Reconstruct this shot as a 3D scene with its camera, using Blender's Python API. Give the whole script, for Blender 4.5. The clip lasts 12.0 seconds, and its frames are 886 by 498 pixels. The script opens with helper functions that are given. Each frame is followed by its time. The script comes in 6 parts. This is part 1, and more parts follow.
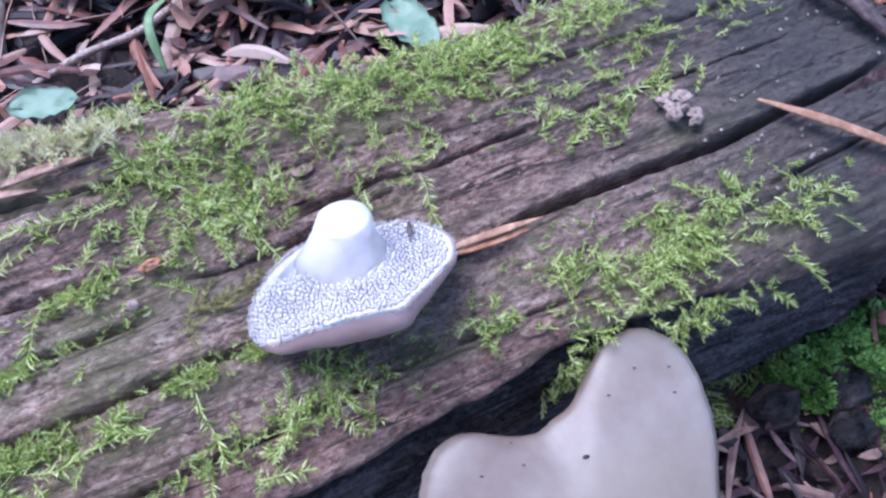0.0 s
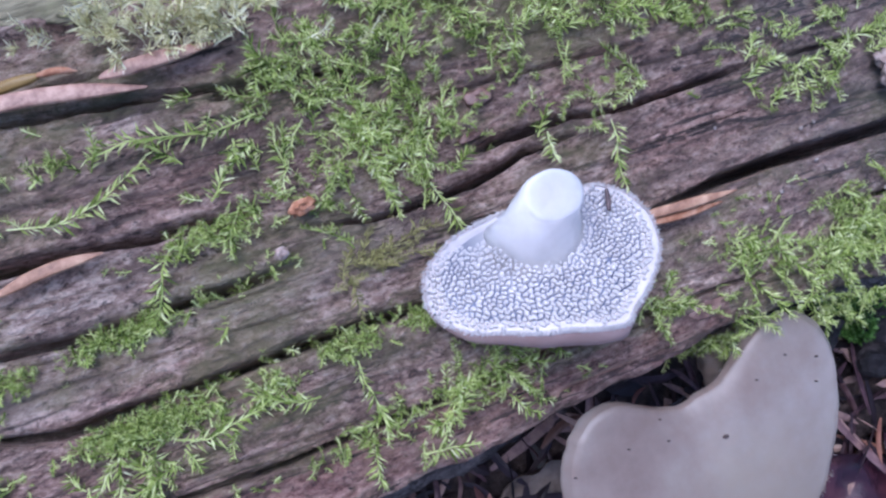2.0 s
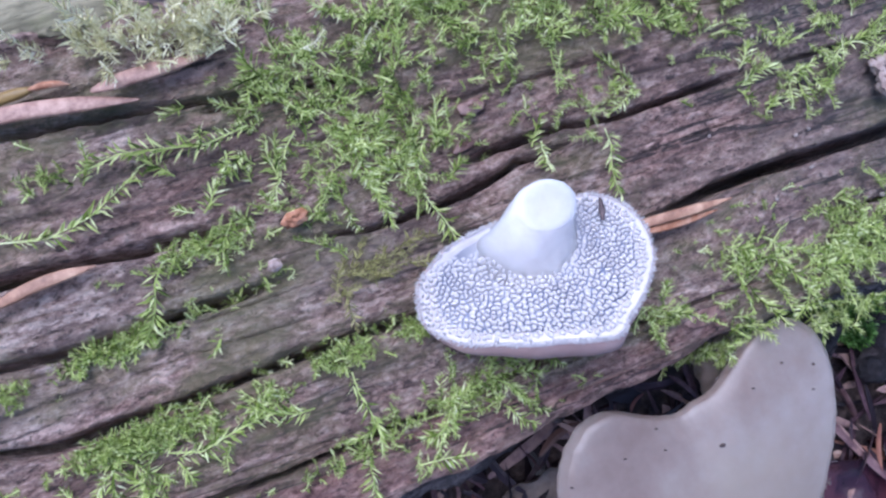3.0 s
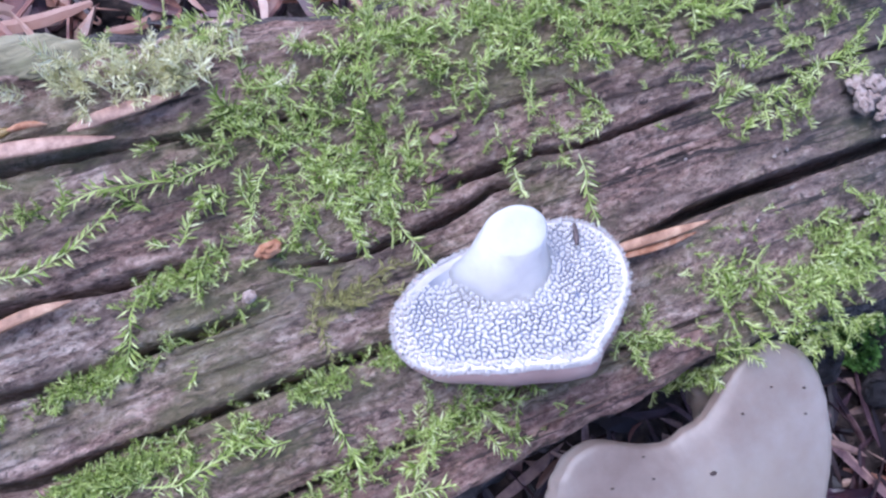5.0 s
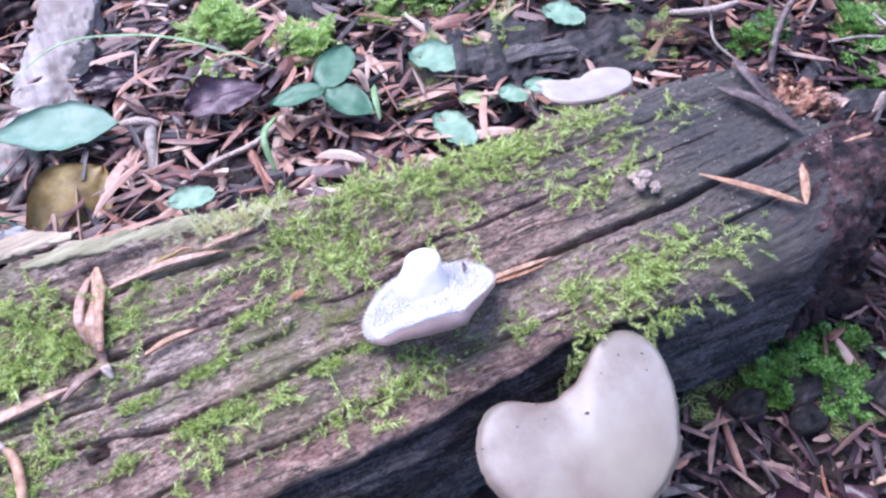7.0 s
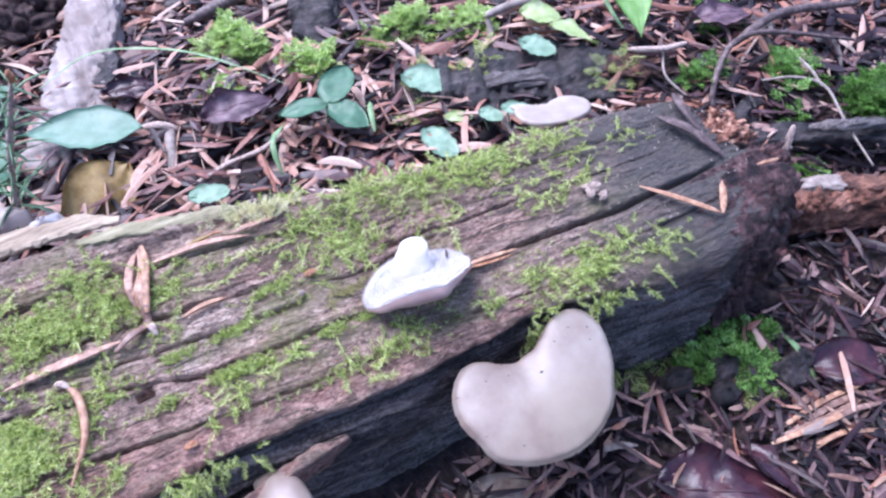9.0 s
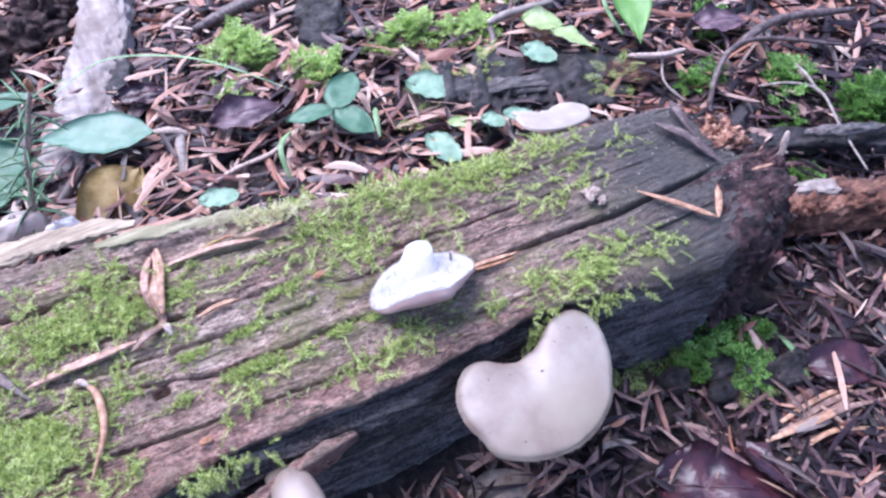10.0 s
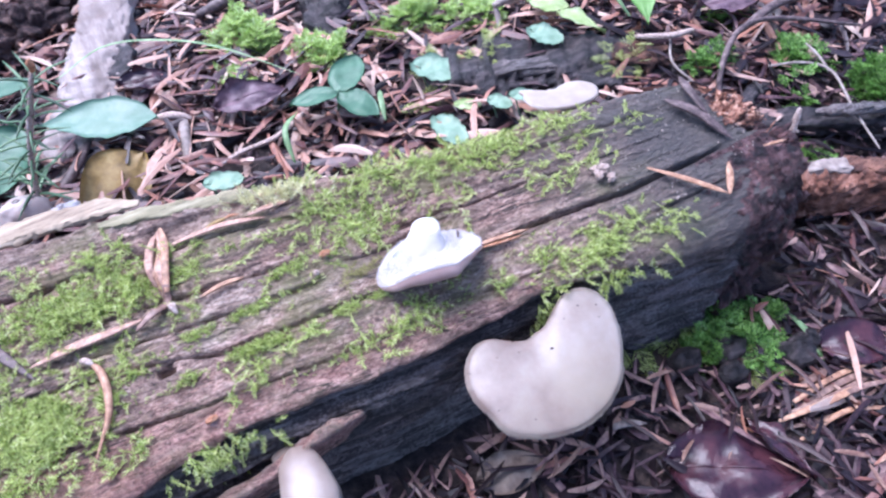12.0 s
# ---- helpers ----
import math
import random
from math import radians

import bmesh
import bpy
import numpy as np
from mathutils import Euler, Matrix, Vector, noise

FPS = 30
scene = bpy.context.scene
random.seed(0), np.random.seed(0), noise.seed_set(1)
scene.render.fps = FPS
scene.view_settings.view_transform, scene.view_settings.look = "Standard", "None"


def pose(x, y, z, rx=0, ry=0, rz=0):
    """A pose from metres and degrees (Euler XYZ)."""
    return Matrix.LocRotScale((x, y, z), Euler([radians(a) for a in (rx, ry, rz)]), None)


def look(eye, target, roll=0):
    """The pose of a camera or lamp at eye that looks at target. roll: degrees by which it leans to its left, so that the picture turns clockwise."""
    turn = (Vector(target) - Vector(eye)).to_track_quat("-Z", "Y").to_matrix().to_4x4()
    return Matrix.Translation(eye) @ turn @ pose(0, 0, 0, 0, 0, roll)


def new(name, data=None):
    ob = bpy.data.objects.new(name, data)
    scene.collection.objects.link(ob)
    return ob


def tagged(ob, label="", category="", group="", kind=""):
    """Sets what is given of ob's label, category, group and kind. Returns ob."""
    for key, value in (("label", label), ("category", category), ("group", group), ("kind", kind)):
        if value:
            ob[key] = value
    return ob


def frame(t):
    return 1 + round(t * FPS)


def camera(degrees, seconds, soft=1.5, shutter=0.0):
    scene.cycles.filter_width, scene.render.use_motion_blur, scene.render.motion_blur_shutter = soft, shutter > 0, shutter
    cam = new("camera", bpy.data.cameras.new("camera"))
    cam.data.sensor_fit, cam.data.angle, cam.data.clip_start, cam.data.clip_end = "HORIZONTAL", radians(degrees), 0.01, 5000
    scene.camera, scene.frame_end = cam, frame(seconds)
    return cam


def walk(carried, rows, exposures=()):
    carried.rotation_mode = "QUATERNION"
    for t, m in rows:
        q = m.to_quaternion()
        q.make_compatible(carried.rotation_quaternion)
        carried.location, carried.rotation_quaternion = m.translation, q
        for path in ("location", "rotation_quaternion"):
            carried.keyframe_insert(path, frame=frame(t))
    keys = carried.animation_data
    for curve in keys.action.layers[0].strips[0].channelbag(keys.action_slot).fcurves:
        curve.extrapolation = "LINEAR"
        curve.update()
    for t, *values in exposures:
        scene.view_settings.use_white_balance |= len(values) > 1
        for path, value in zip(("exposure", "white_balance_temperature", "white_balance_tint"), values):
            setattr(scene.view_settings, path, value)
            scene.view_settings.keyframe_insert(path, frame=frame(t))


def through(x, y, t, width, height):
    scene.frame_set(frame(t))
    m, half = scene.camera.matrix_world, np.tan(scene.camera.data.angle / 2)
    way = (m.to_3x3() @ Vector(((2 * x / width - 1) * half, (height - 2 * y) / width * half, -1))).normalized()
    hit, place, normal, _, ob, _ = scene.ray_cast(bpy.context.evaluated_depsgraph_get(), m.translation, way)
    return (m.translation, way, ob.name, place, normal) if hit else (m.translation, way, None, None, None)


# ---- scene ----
LENS = 68.17
PATH = [  # seconds, eye in metres, heading, pitch and roll in degrees
    (0.0, -0.01549, -0.05842, 0.15125, -28.76, -59.15, -1.39),
    (0.5, -0.02676, -0.02057, 0.15540, -51.87, -72.68, 25.47),
    (1.0, -0.03121, -0.01653, 0.15168, -62.60, -75.42, 37.05),
    (1.5, -0.03171, -0.01561, 0.14960, -67.38, -76.16, 42.04),
    (2.0, -0.03440, -0.01258, 0.14690, -69.13, -76.79, 44.08),
    (2.5, -0.03382, -0.01167, 0.14718, -69.89, -76.87, 44.81),
    (4.5, -0.03048, -0.01488, 0.14659, -56.83, -75.52, 30.65),
    (5.0, -0.02839, -0.01515, 0.14793, -55.98, -75.26, 29.80),
    (5.5, -0.02414, -0.04824, 0.15212, -28.29, -63.82, -0.70),
    (6.0, -0.03227, -0.07317, 0.15626, -21.09, -51.92, -9.56),
    (6.5, -0.03013, -0.07593, 0.17078, -23.21, -51.93, -7.55),
    (6.7, -0.03205, -0.08159, 0.18002, -23.32, -51.80, -7.70),
    (8.3, -0.04119, -0.10878, 0.20548, -27.67, -50.85, -3.06),
    (8.5, -0.04823, -0.10858, 0.21027, -27.60, -50.82, -2.91),
    (9.0, -0.04927, -0.11406, 0.21371, -27.27, -50.54, -2.80),
    (9.5, -0.05383, -0.11417, 0.21556, -27.16, -50.48, -2.80),
    (10.0, -0.05128, -0.11715, 0.21943, -26.90, -50.48, -3.08),
    (10.5, -0.05410, -0.11907, 0.22218, -26.65, -50.24, -3.70),
    (11.0, -0.05664, -0.12046, 0.21868, -26.48, -50.32, -4.00),
    (11.5, -0.05555, -0.11893, 0.21702, -26.29, -50.29, -4.01),
    (12.0, -0.05349, -0.11899, 0.21377, -26.25, -50.75, -3.92),
]


def aimed(x, y, z, heading, pitch, roll):
    h, p = radians(heading), radians(pitch)
    ahead = Vector((-math.sin(h) * math.cos(p), math.cos(h) * math.cos(p), math.sin(p)))
    eye = Vector((x, y, z))
    return look(eye, eye + ahead, roll)


cam = camera(LENS, 12.0, soft=2.4)
walk(cam, [(row[0], aimed(*row[1:])) for row in PATH],
     exposures=[(0.0, 0.50, 5070, 19), (0.6, -0.02, 5070, 19), (2.5, 0.13, 5070, 19), (4.4, 0.35, 5070, 19), (5.0, 0.38, 5070, 19), (5.5, 0.90, 5310, 19), (6.5, 0.92, 5310, 19), (8.5, 0.93, 5330, 20), (12.0, 1.01, 5330, 20)])

# ---- light: an overcast sky through a gap in the canopy ----
world = bpy.data.worlds.new("overcast_sky")
world.use_nodes = True
scene.world = world
sky = world.node_tree.nodes.new("ShaderNodeTexSky")
sky.sky_type, sky.sun_disc = "NISHITA", False
sky.sun_elevation, sky.sun_rotation = radians(62), radians(-25)
sky.air_density, sky.dust_density, sky.ozone_density = 1.0, 3.0, 1.0
world.node_tree.links.new(sky.outputs[0], world.node_tree.nodes["Background"].inputs[0])
world.node_tree.nodes["Background"].inputs[1].default_value = 0.15
sun_data = bpy.data.lights.new("soft_sun", "SUN")
sun_data.energy, sun_data.angle, sun_data.color = 3.0, radians(50), (1.0, 0.96, 0.94)
sun = new("soft_sun", sun_data)
sun.matrix_world = look((-0.2, 0.45, 1.0), (0, 0, 0.05))

# ---- small tools; all sizes below are in millimetres ----
MM = 0.001
rng = np.random.default_rng(7)


def lattice(ix, iy, iz, seed):
    h = (ix * 374761393 + iy * 668265263 + iz * 2147483647 + seed * 1274126177) & 0xFFFFFFFF
    h = ((h ^ (h >> 13)) * 1274126177) & 0xFFFFFFFF
    return ((h ^ (h >> 16)) & 0xFFFF) / 65535.0


def vnoise(x, y, z=0.0, seed=0):
    """Smooth noise from -1 to 1."""
    x, y, z = np.broadcast_arrays(np.asarray(x, float), np.asarray(y, float), np.asarray(z, float))
    fx, fy, fz = np.floor(x), np.floor(y), np.floor(z)
    ix, iy, iz = fx.astype(np.int64), fy.astype(np.int64), fz.astype(np.int64)
    ux, uy, uz = x - fx, y - fy, z - fz
    ux, uy, uz = (u * u * (3 - 2 * u) for u in (ux, uy, uz))
    out = 0.0
    for a in (0, 1):
        for b in (0, 1):
            for c in (0, 1):
                wgt = (ux if a else 1 - ux) * (uy if b else 1 - uy) * (uz if c else 1 - uz)
                out = out + wgt * lattice(ix + a, iy + b, iz + c, seed)
    return out * 2 - 1


def fbm(x, y, z=0.0, seed=0, octaves=3):
    out, amp = 0.0, 1.0
    for k in range(octaves):
        out = out + amp * vnoise(x * 2**k, y * 2**k, z * 2**k, seed + 17 * k)
        amp *= 0.5
    return out


def smooth01(a, b, x):
    t = np.clip((np.asarray(x, float) - a) / (b - a), 0, 1)
    return t * t * (3 - 2 * t)


def base_of(ob):
    p = Vector((0, 0, 0))
    while ob is not None:
        p = p + ob.location
        ob = ob.parent
    return np.array(p) / MM


def mesh_data(name, verts, faces, materials, smooth=True, slots=None):
    """A mesh from vertices in millimetres and one or more arrays of faces with equal corner counts."""
    me = bpy.data.meshes.new(name)
    groups = faces if isinstance(faces, list) else [faces]
    groups = [np.asarray(g, np.int32) for g in groups if len(g)]
    verts = np.asarray(verts, float) * MM
    loops = np.concatenate([g.ravel() for g in groups])
    totals = np.concatenate([np.full(len(g), g.shape[1], np.int32) for g in groups])
    me.vertices.add(len(verts))
    me.vertices.foreach_set("co", verts.ravel())
    me.loops.add(len(loops))
    me.loops.foreach_set("vertex_index", loops)
    me.polygons.add(len(totals))
    me.polygons.foreach_set("loop_start", np.r_[0, np.cumsum(totals)[:-1]].astype(np.int32))
    me.polygons.foreach_set("use_smooth", np.full(len(totals), smooth))
    for m in materials if isinstance(materials, (list, tuple)) else [materials]:
        me.materials.append(m)
    if slots is not None:
        me.polygons.foreach_set("material_index", np.asarray(slots, np.int32))
    me.update()
    me.validate()
    return me


def part(name, verts, faces, material, parent=None, label="", smooth=True, slots=None):
    """One mesh object; vertices are given in the world's millimetres."""
    verts = np.asarray(verts, float)
    ob = new(name, mesh_data(name, verts - base_of(parent), faces, material, smooth, slots))
    ob.parent = parent
    return tagged(ob, label)


def thing(name, at, label, category, group=""):
    ob = new(name)
    ob.location = Vector(at) * MM
    ob.empty_display_size = 0.005
    return tagged(ob, label, category, group)


def solo(name, verts, faces, material, label, category, group="", smooth=True, kind=""):
    """A thing of one mesh with its origin in its middle."""
    verts = np.asarray(verts, float)
    mid = verts.mean(0)
    ob = new(name, mesh_data(name, verts - mid, faces, material, smooth))
    ob.location = Vector(mid) * MM
    return tagged(ob, label, category, group, kind)


def grid_faces(n, m, wrap=False):
    """Quads of an n by m grid of vertices; wrap joins the last column to the first."""
    i, j = np.meshgrid(np.arange(n - 1), np.arange(m if wrap else m - 1), indexing="ij")
    k = (j + 1) % m
    return np.stack([i * m + j, (i + 1) * m + j, (i + 1) * m + k, i * m + k], -1).reshape(-1, 4)


def curve_through(pts, n):
    """A smooth line of n points through a few places."""
    pts = np.asarray(pts, float)
    p = np.vstack([2 * pts[0] - pts[1], pts, 2 * pts[-1] - pts[-2]])
    t = np.linspace(0, len(pts) - 1 - 1e-9, n)
    k, u = t.astype(int), (t % 1)[:, None]
    a, b, c, d = p[k], p[k + 1], p[k + 2], p[k + 3]
    return 0.5 * (2 * b + (c - a) * u + (2 * a - 5 * b + 4 * c - d) * u**2 + (3 * b - a - 3 * c + d) * u**3)


def strand(pts, wide, thick, n=14, sides=8, taper=(0.3, 0.15), groove=0.0, rough=0.0, seed=0, twist=0.0):
    """A needle, twig or blade along a line: an oval section, narrowed at both ends."""
    line = curve_through(pts, n)
    ahead = np.gradient(line, axis=0)
    ahead /= np.linalg.norm(ahead, axis=1)[:, None]
    side = np.cross(ahead, (0.02, 0.03, 1.0))
    side /= np.linalg.norm(side, axis=1)[:, None]
    up = np.cross(side, ahead)
    s = np.linspace(0, 1, n)
    fat = np.minimum(1, taper[0] + (1 - taper[0]) * np.sin(np.minimum(s / 0.35, 1) * math.pi / 2))
    fat = np.minimum(fat, taper[1] + (1 - taper[1]) * np.sin(np.minimum((1 - s) / 0.4, 1) * math.pi / 2))
    if rough:
        fat = fat * (1 + rough * fbm(s * n * 0.45, np.zeros(n), seed + 0.5, seed))
    a = np.linspace(0, 2 * math.pi, sides, endpoint=False)
    ca, sa = np.cos(a), np.sin(a)
    sa = np.where((sa > 0) & (np.abs(ca) < 0.35), sa * (1 - groove), sa)
    turn = twist * s[:, None]
    u = ca * np.cos(turn) * wide / 2 - sa * np.sin(turn) * thick / 2
    v = ca * np.sin(turn) * wide / 2 + sa * np.cos(turn) * thick / 2
    verts = line[:, None] + fat[:, None, None] * (side[:, None] * u[..., None] + up[:, None] * v[..., None])
    verts = np.vstack([verts.reshape(-1, 3), line[:1] - ahead[:1] * wide * 0.1, line[-1:] + ahead[-1:] * wide * 0.15])
    quads = grid_faces(n, sides, True)
    c0, c1 = n * sides, n * sides + 1
    j = np.arange(sides)
    ends = np.vstack([np.stack([j, (j + 1) % sides, np.full(sides, c0)], -1),
                      np.stack([(n - 1) * sides + (j + 1) % sides, (n - 1) * sides + j, np.full(sides, c1)], -1)])
    return verts, [quads, ends]


def lumpy(at, size, seed, n=12, m=16, rough=0.45, fine=0.0):
    """A crumb or chip: a knobbly little solid."""
    th_, ph = np.meshgrid(np.linspace(0.12, math.pi - 0.12, n), np.linspace(0, 2 * math.pi, m, endpoint=False), indexing="ij")
    d = np.stack([np.sin(th_) * np.cos(ph), np.sin(th_) * np.sin(ph), np.cos(th_)], -1)
    r = 1 + rough * fbm(d[..., 0] * 1.8 + seed, d[..., 1] * 1.8, d[..., 2] * 1.8, seed)
    if fine:
        r = r + fine * fbm(d[..., 0] * 7 + seed, d[..., 1] * 7, d[..., 2] * 2.5, seed + 5, 4)
    v = np.asarray(at) + d * r[..., None] * np.asarray(size, float) / 2
    v = np.vstack([v.reshape(-1, 3), v[0].mean(0), v[-1].mean(0)])
    j = np.arange(m)
    tri = np.vstack([np.stack([(j + 1) % m, j, np.full(m, n * m)], -1), np.stack([(n - 1) * m + j, (n - 1) * m + (j + 1) % m, np.full(m, n * m + 1)], -1)])
    return v, [grid_faces(n, m, True), tri]


# ---- materials ----
def nodes_of(name):
    m = bpy.data.materials.new(name)
    m.use_nodes = True
    return m, m.node_tree, m.node_tree.nodes["Principled BSDF"]


def add_node(tree, kind, **inputs):
    n = tree.nodes.new(kind)
    for key, value in inputs.items():
        n.inputs[key.replace("_", " ")].default_value = value
    return n


def ramp(tree, source, stops):
    n = tree.nodes.new("ShaderNodeValToRGB")
    el = n.color_ramp.elements
    while len(el) < len(stops):
        el.new(0.5)
    for e, (at, c) in zip(el, stops):
        e.position, e.color = at, (*c, 1) if len(c) == 3 else c
    tree.links.new(source, n.inputs[0])
    return n.outputs[0]


def mixed(tree, factor, a, b, mode="MIX"):
    n = tree.nodes.new("ShaderNodeMix")
    n.data_type, n.blend_type = "RGBA", mode
    for socket, v in ((n.inputs["Factor"], factor), (n.inputs["A"], a), (n.inputs["B"], b)):
        if isinstance(v, bpy.types.NodeSocket):
            tree.links.new(v, socket)
        elif isinstance(v, tuple):
            socket.default_value = (*v, 1)
        else:
            socket.default_value = v
    return n.outputs["Result"]


def noise_out(tree, scale, stretch=(1, 1, 1), detail=6, rough=0.6, local=False, distortion=0.0, skew=0.0):
    """Noise with features of about 1/scale metres, drawn out along axes by stretch."""
    if local:
        src = tree.nodes.new("ShaderNodeTexCoord").outputs["Object"]
    else:
        src = tree.nodes.new("ShaderNodeNewGeometry").outputs["Position"]
    if skew:
        apart, joined = tree.nodes.new("ShaderNodeSeparateXYZ"), tree.nodes.new("ShaderNodeCombineXYZ")
        lean = tree.nodes.new("ShaderNodeMath")
        lean.operation = "MULTIPLY_ADD"
        lean.inputs[1].default_value = skew
        tree.links.new(src, apart.inputs[0])
        tree.links.new(apart.outputs[0], lean.inputs[0])
        tree.links.new(apart.outputs[1], lean.inputs[2])
        for k, socket in enumerate((apart.outputs[0], lean.outputs[0], apart.outputs[2])):
            tree.links.new(socket, joined.inputs[k])
        src = joined.outputs[0]
    mp = tree.nodes.new("ShaderNodeMapping")
    mp.inputs["Scale"].default_value = [scale / k for k in stretch]
    tree.links.new(src, mp.inputs[0])
    n = add_node(tree, "ShaderNodeTexNoise", Scale=1.0, Detail=detail, Roughness=rough, Distortion=distortion)
    tree.links.new(mp.outputs[0], n.inputs["Vector"])
    return n.outputs[0]


def bumped(tree, bsdf, height, strength, distance):
    b = add_node(tree, "ShaderNodeBump", Strength=strength, Distance=distance)
    tree.links.new(height, b.inputs["Height"])
    tree.links.new(b.outputs[0], bsdf.inputs["Normal"])


def wood_material(name, stops, blotch, damp=None, rough=(0.55, 0.85), grain=700, bump=0.8, pale=(0.45, 0.36, 0.29), algae=0.5, ruddy=(1.0, 0.76, 0.74), draw=2.2):
    """Old wood with grain along x, blotches, pale flecks and, at one end, a damp grey."""
    m, t, b = nodes_of(name)
    g = noise_out(t, grain, (draw, 1, 1.4), 9, 0.68, distortion=0.35, skew=0.11)
    grit = noise_out(t, 1500, (1.8, 1, 1), 5, 0.75)
    both = mixed(t, 0.45, g, grit)
    col = ramp(t, both, stops)
    big = noise_out(t, 190, (2.0, 1, 1), 8, 0.72, skew=0.11)
    col = mixed(t, ramp(t, big, [(0.46, (0, 0, 0)), (0.60, (0.62, 0.62, 0.62))]), col, blotch)
    warm = noise_out(t, 45, (2.5, 1, 1), 6, 0.6)
    col = mixed(t, ramp(t, warm, [(0.42, (0, 0, 0)), (0.62, (0.55, 0.55, 0.55))]), col, ruddy, "MULTIPLY")
    speck = noise_out(t, 1100, (1.5, 1, 1), 4, 0.7)
    col = mixed(t, ramp(t, speck, [(0.60, (0, 0, 0)), (0.68, (0.7, 0.7, 0.7))]), col, pale)
    pits = noise_out(t, 620, (1.8, 1, 1), 6, 0.72)
    col = mixed(t, ramp(t, pits, [(0.32, (0.9, 0.9, 0.9)), (0.40, (0, 0, 0))]), col, (0.020, 0.013, 0.014))
    patch = noise_out(t, 95, (3.4, 1, 1), 7, 0.7, skew=0.11)
    col = mixed(t, ramp(t, patch, [(0.54, (0, 0, 0)), (0.67, (0.5, 0.5, 0.5))]), col, pale)
    shade = noise_out(t, 28, (2.6, 1, 1), 7, 0.66, skew=0.11)
    col = mixed(t, ramp(t, shade, [(0.44, (0.65,) * 3), (0.54, (0, 0, 0))]), col, (0.60, 0.56, 0.53), "MULTIPLY")
    worn = t.nodes.new("ShaderNodeNewGeometry").outputs["Pointiness"]
    col = mixed(t, ramp(t, worn, [(0.515, (0, 0, 0)), (0.58, (0.65, 0.65, 0.65))]), col, pale)
    lines = noise_out(t, 260, (22, 1, 1), 3, 0.55, skew=0.11)
    thin = ramp(t, noise_out(t, 40, (3, 1, 1), 3, 0.5), [(0.42, (0.0,) * 3), (0.56, (0.9,) * 3)])
    col = mixed(t, mixed(t, 1.0, ramp(t, lines, [(0.475, (0, 0, 0)), (0.492, (1, 1, 1)), (0.508, (1, 1, 1)), (0.525, (0, 0, 0))]), thin, "MULTIPLY"), col, (0.03, 0.022, 0.02))
    fibre = noise_out(t, 620, (12, 1, 1), 4, 0.6, skew=0.11)
    col = mixed(t, ramp(t, fibre, [(0.36, (0.5,) * 3), (0.48, (0, 0, 0))]), col, blotch)
    dirt = noise_out(t, 900, (1.3, 1, 1), 4, 0.75)
    col = mixed(t, ramp(t, dirt, [(0.36, (0.65,) * 3), (0.43, (0, 0, 0))]), col, (0.03, 0.021, 0.018))
    if algae:
        film = noise_out(t, 70, (2.2, 1, 1), 7, 0.7)
        col = mixed(t, ramp(t, film, [(0.48, (0, 0, 0)), (0.62, (algae,) * 3)]), col, (0.215, 0.205, 0.085))
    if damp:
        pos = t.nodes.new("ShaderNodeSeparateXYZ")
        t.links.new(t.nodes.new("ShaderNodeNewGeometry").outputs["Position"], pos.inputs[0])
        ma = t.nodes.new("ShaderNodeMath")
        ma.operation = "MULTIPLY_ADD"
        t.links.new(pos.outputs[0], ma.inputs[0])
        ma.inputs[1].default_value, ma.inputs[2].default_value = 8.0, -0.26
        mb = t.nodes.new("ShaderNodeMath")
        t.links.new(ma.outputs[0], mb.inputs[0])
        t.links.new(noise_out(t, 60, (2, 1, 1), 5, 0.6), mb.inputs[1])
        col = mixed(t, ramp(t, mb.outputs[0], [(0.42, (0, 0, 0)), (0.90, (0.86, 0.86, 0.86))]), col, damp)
    t.links.new(col, b.inputs["Base Color"])
    t.links.new(ramp(t, speck, [(0.3, (rough[0],) * 3), (0.7, (rough[1],) * 3)]), b.inputs["Roughness"])
    bumped(t, b, mixed(t, 0.5, g, grit), min(1.0, bump * 1.25), 0.003)
    return m


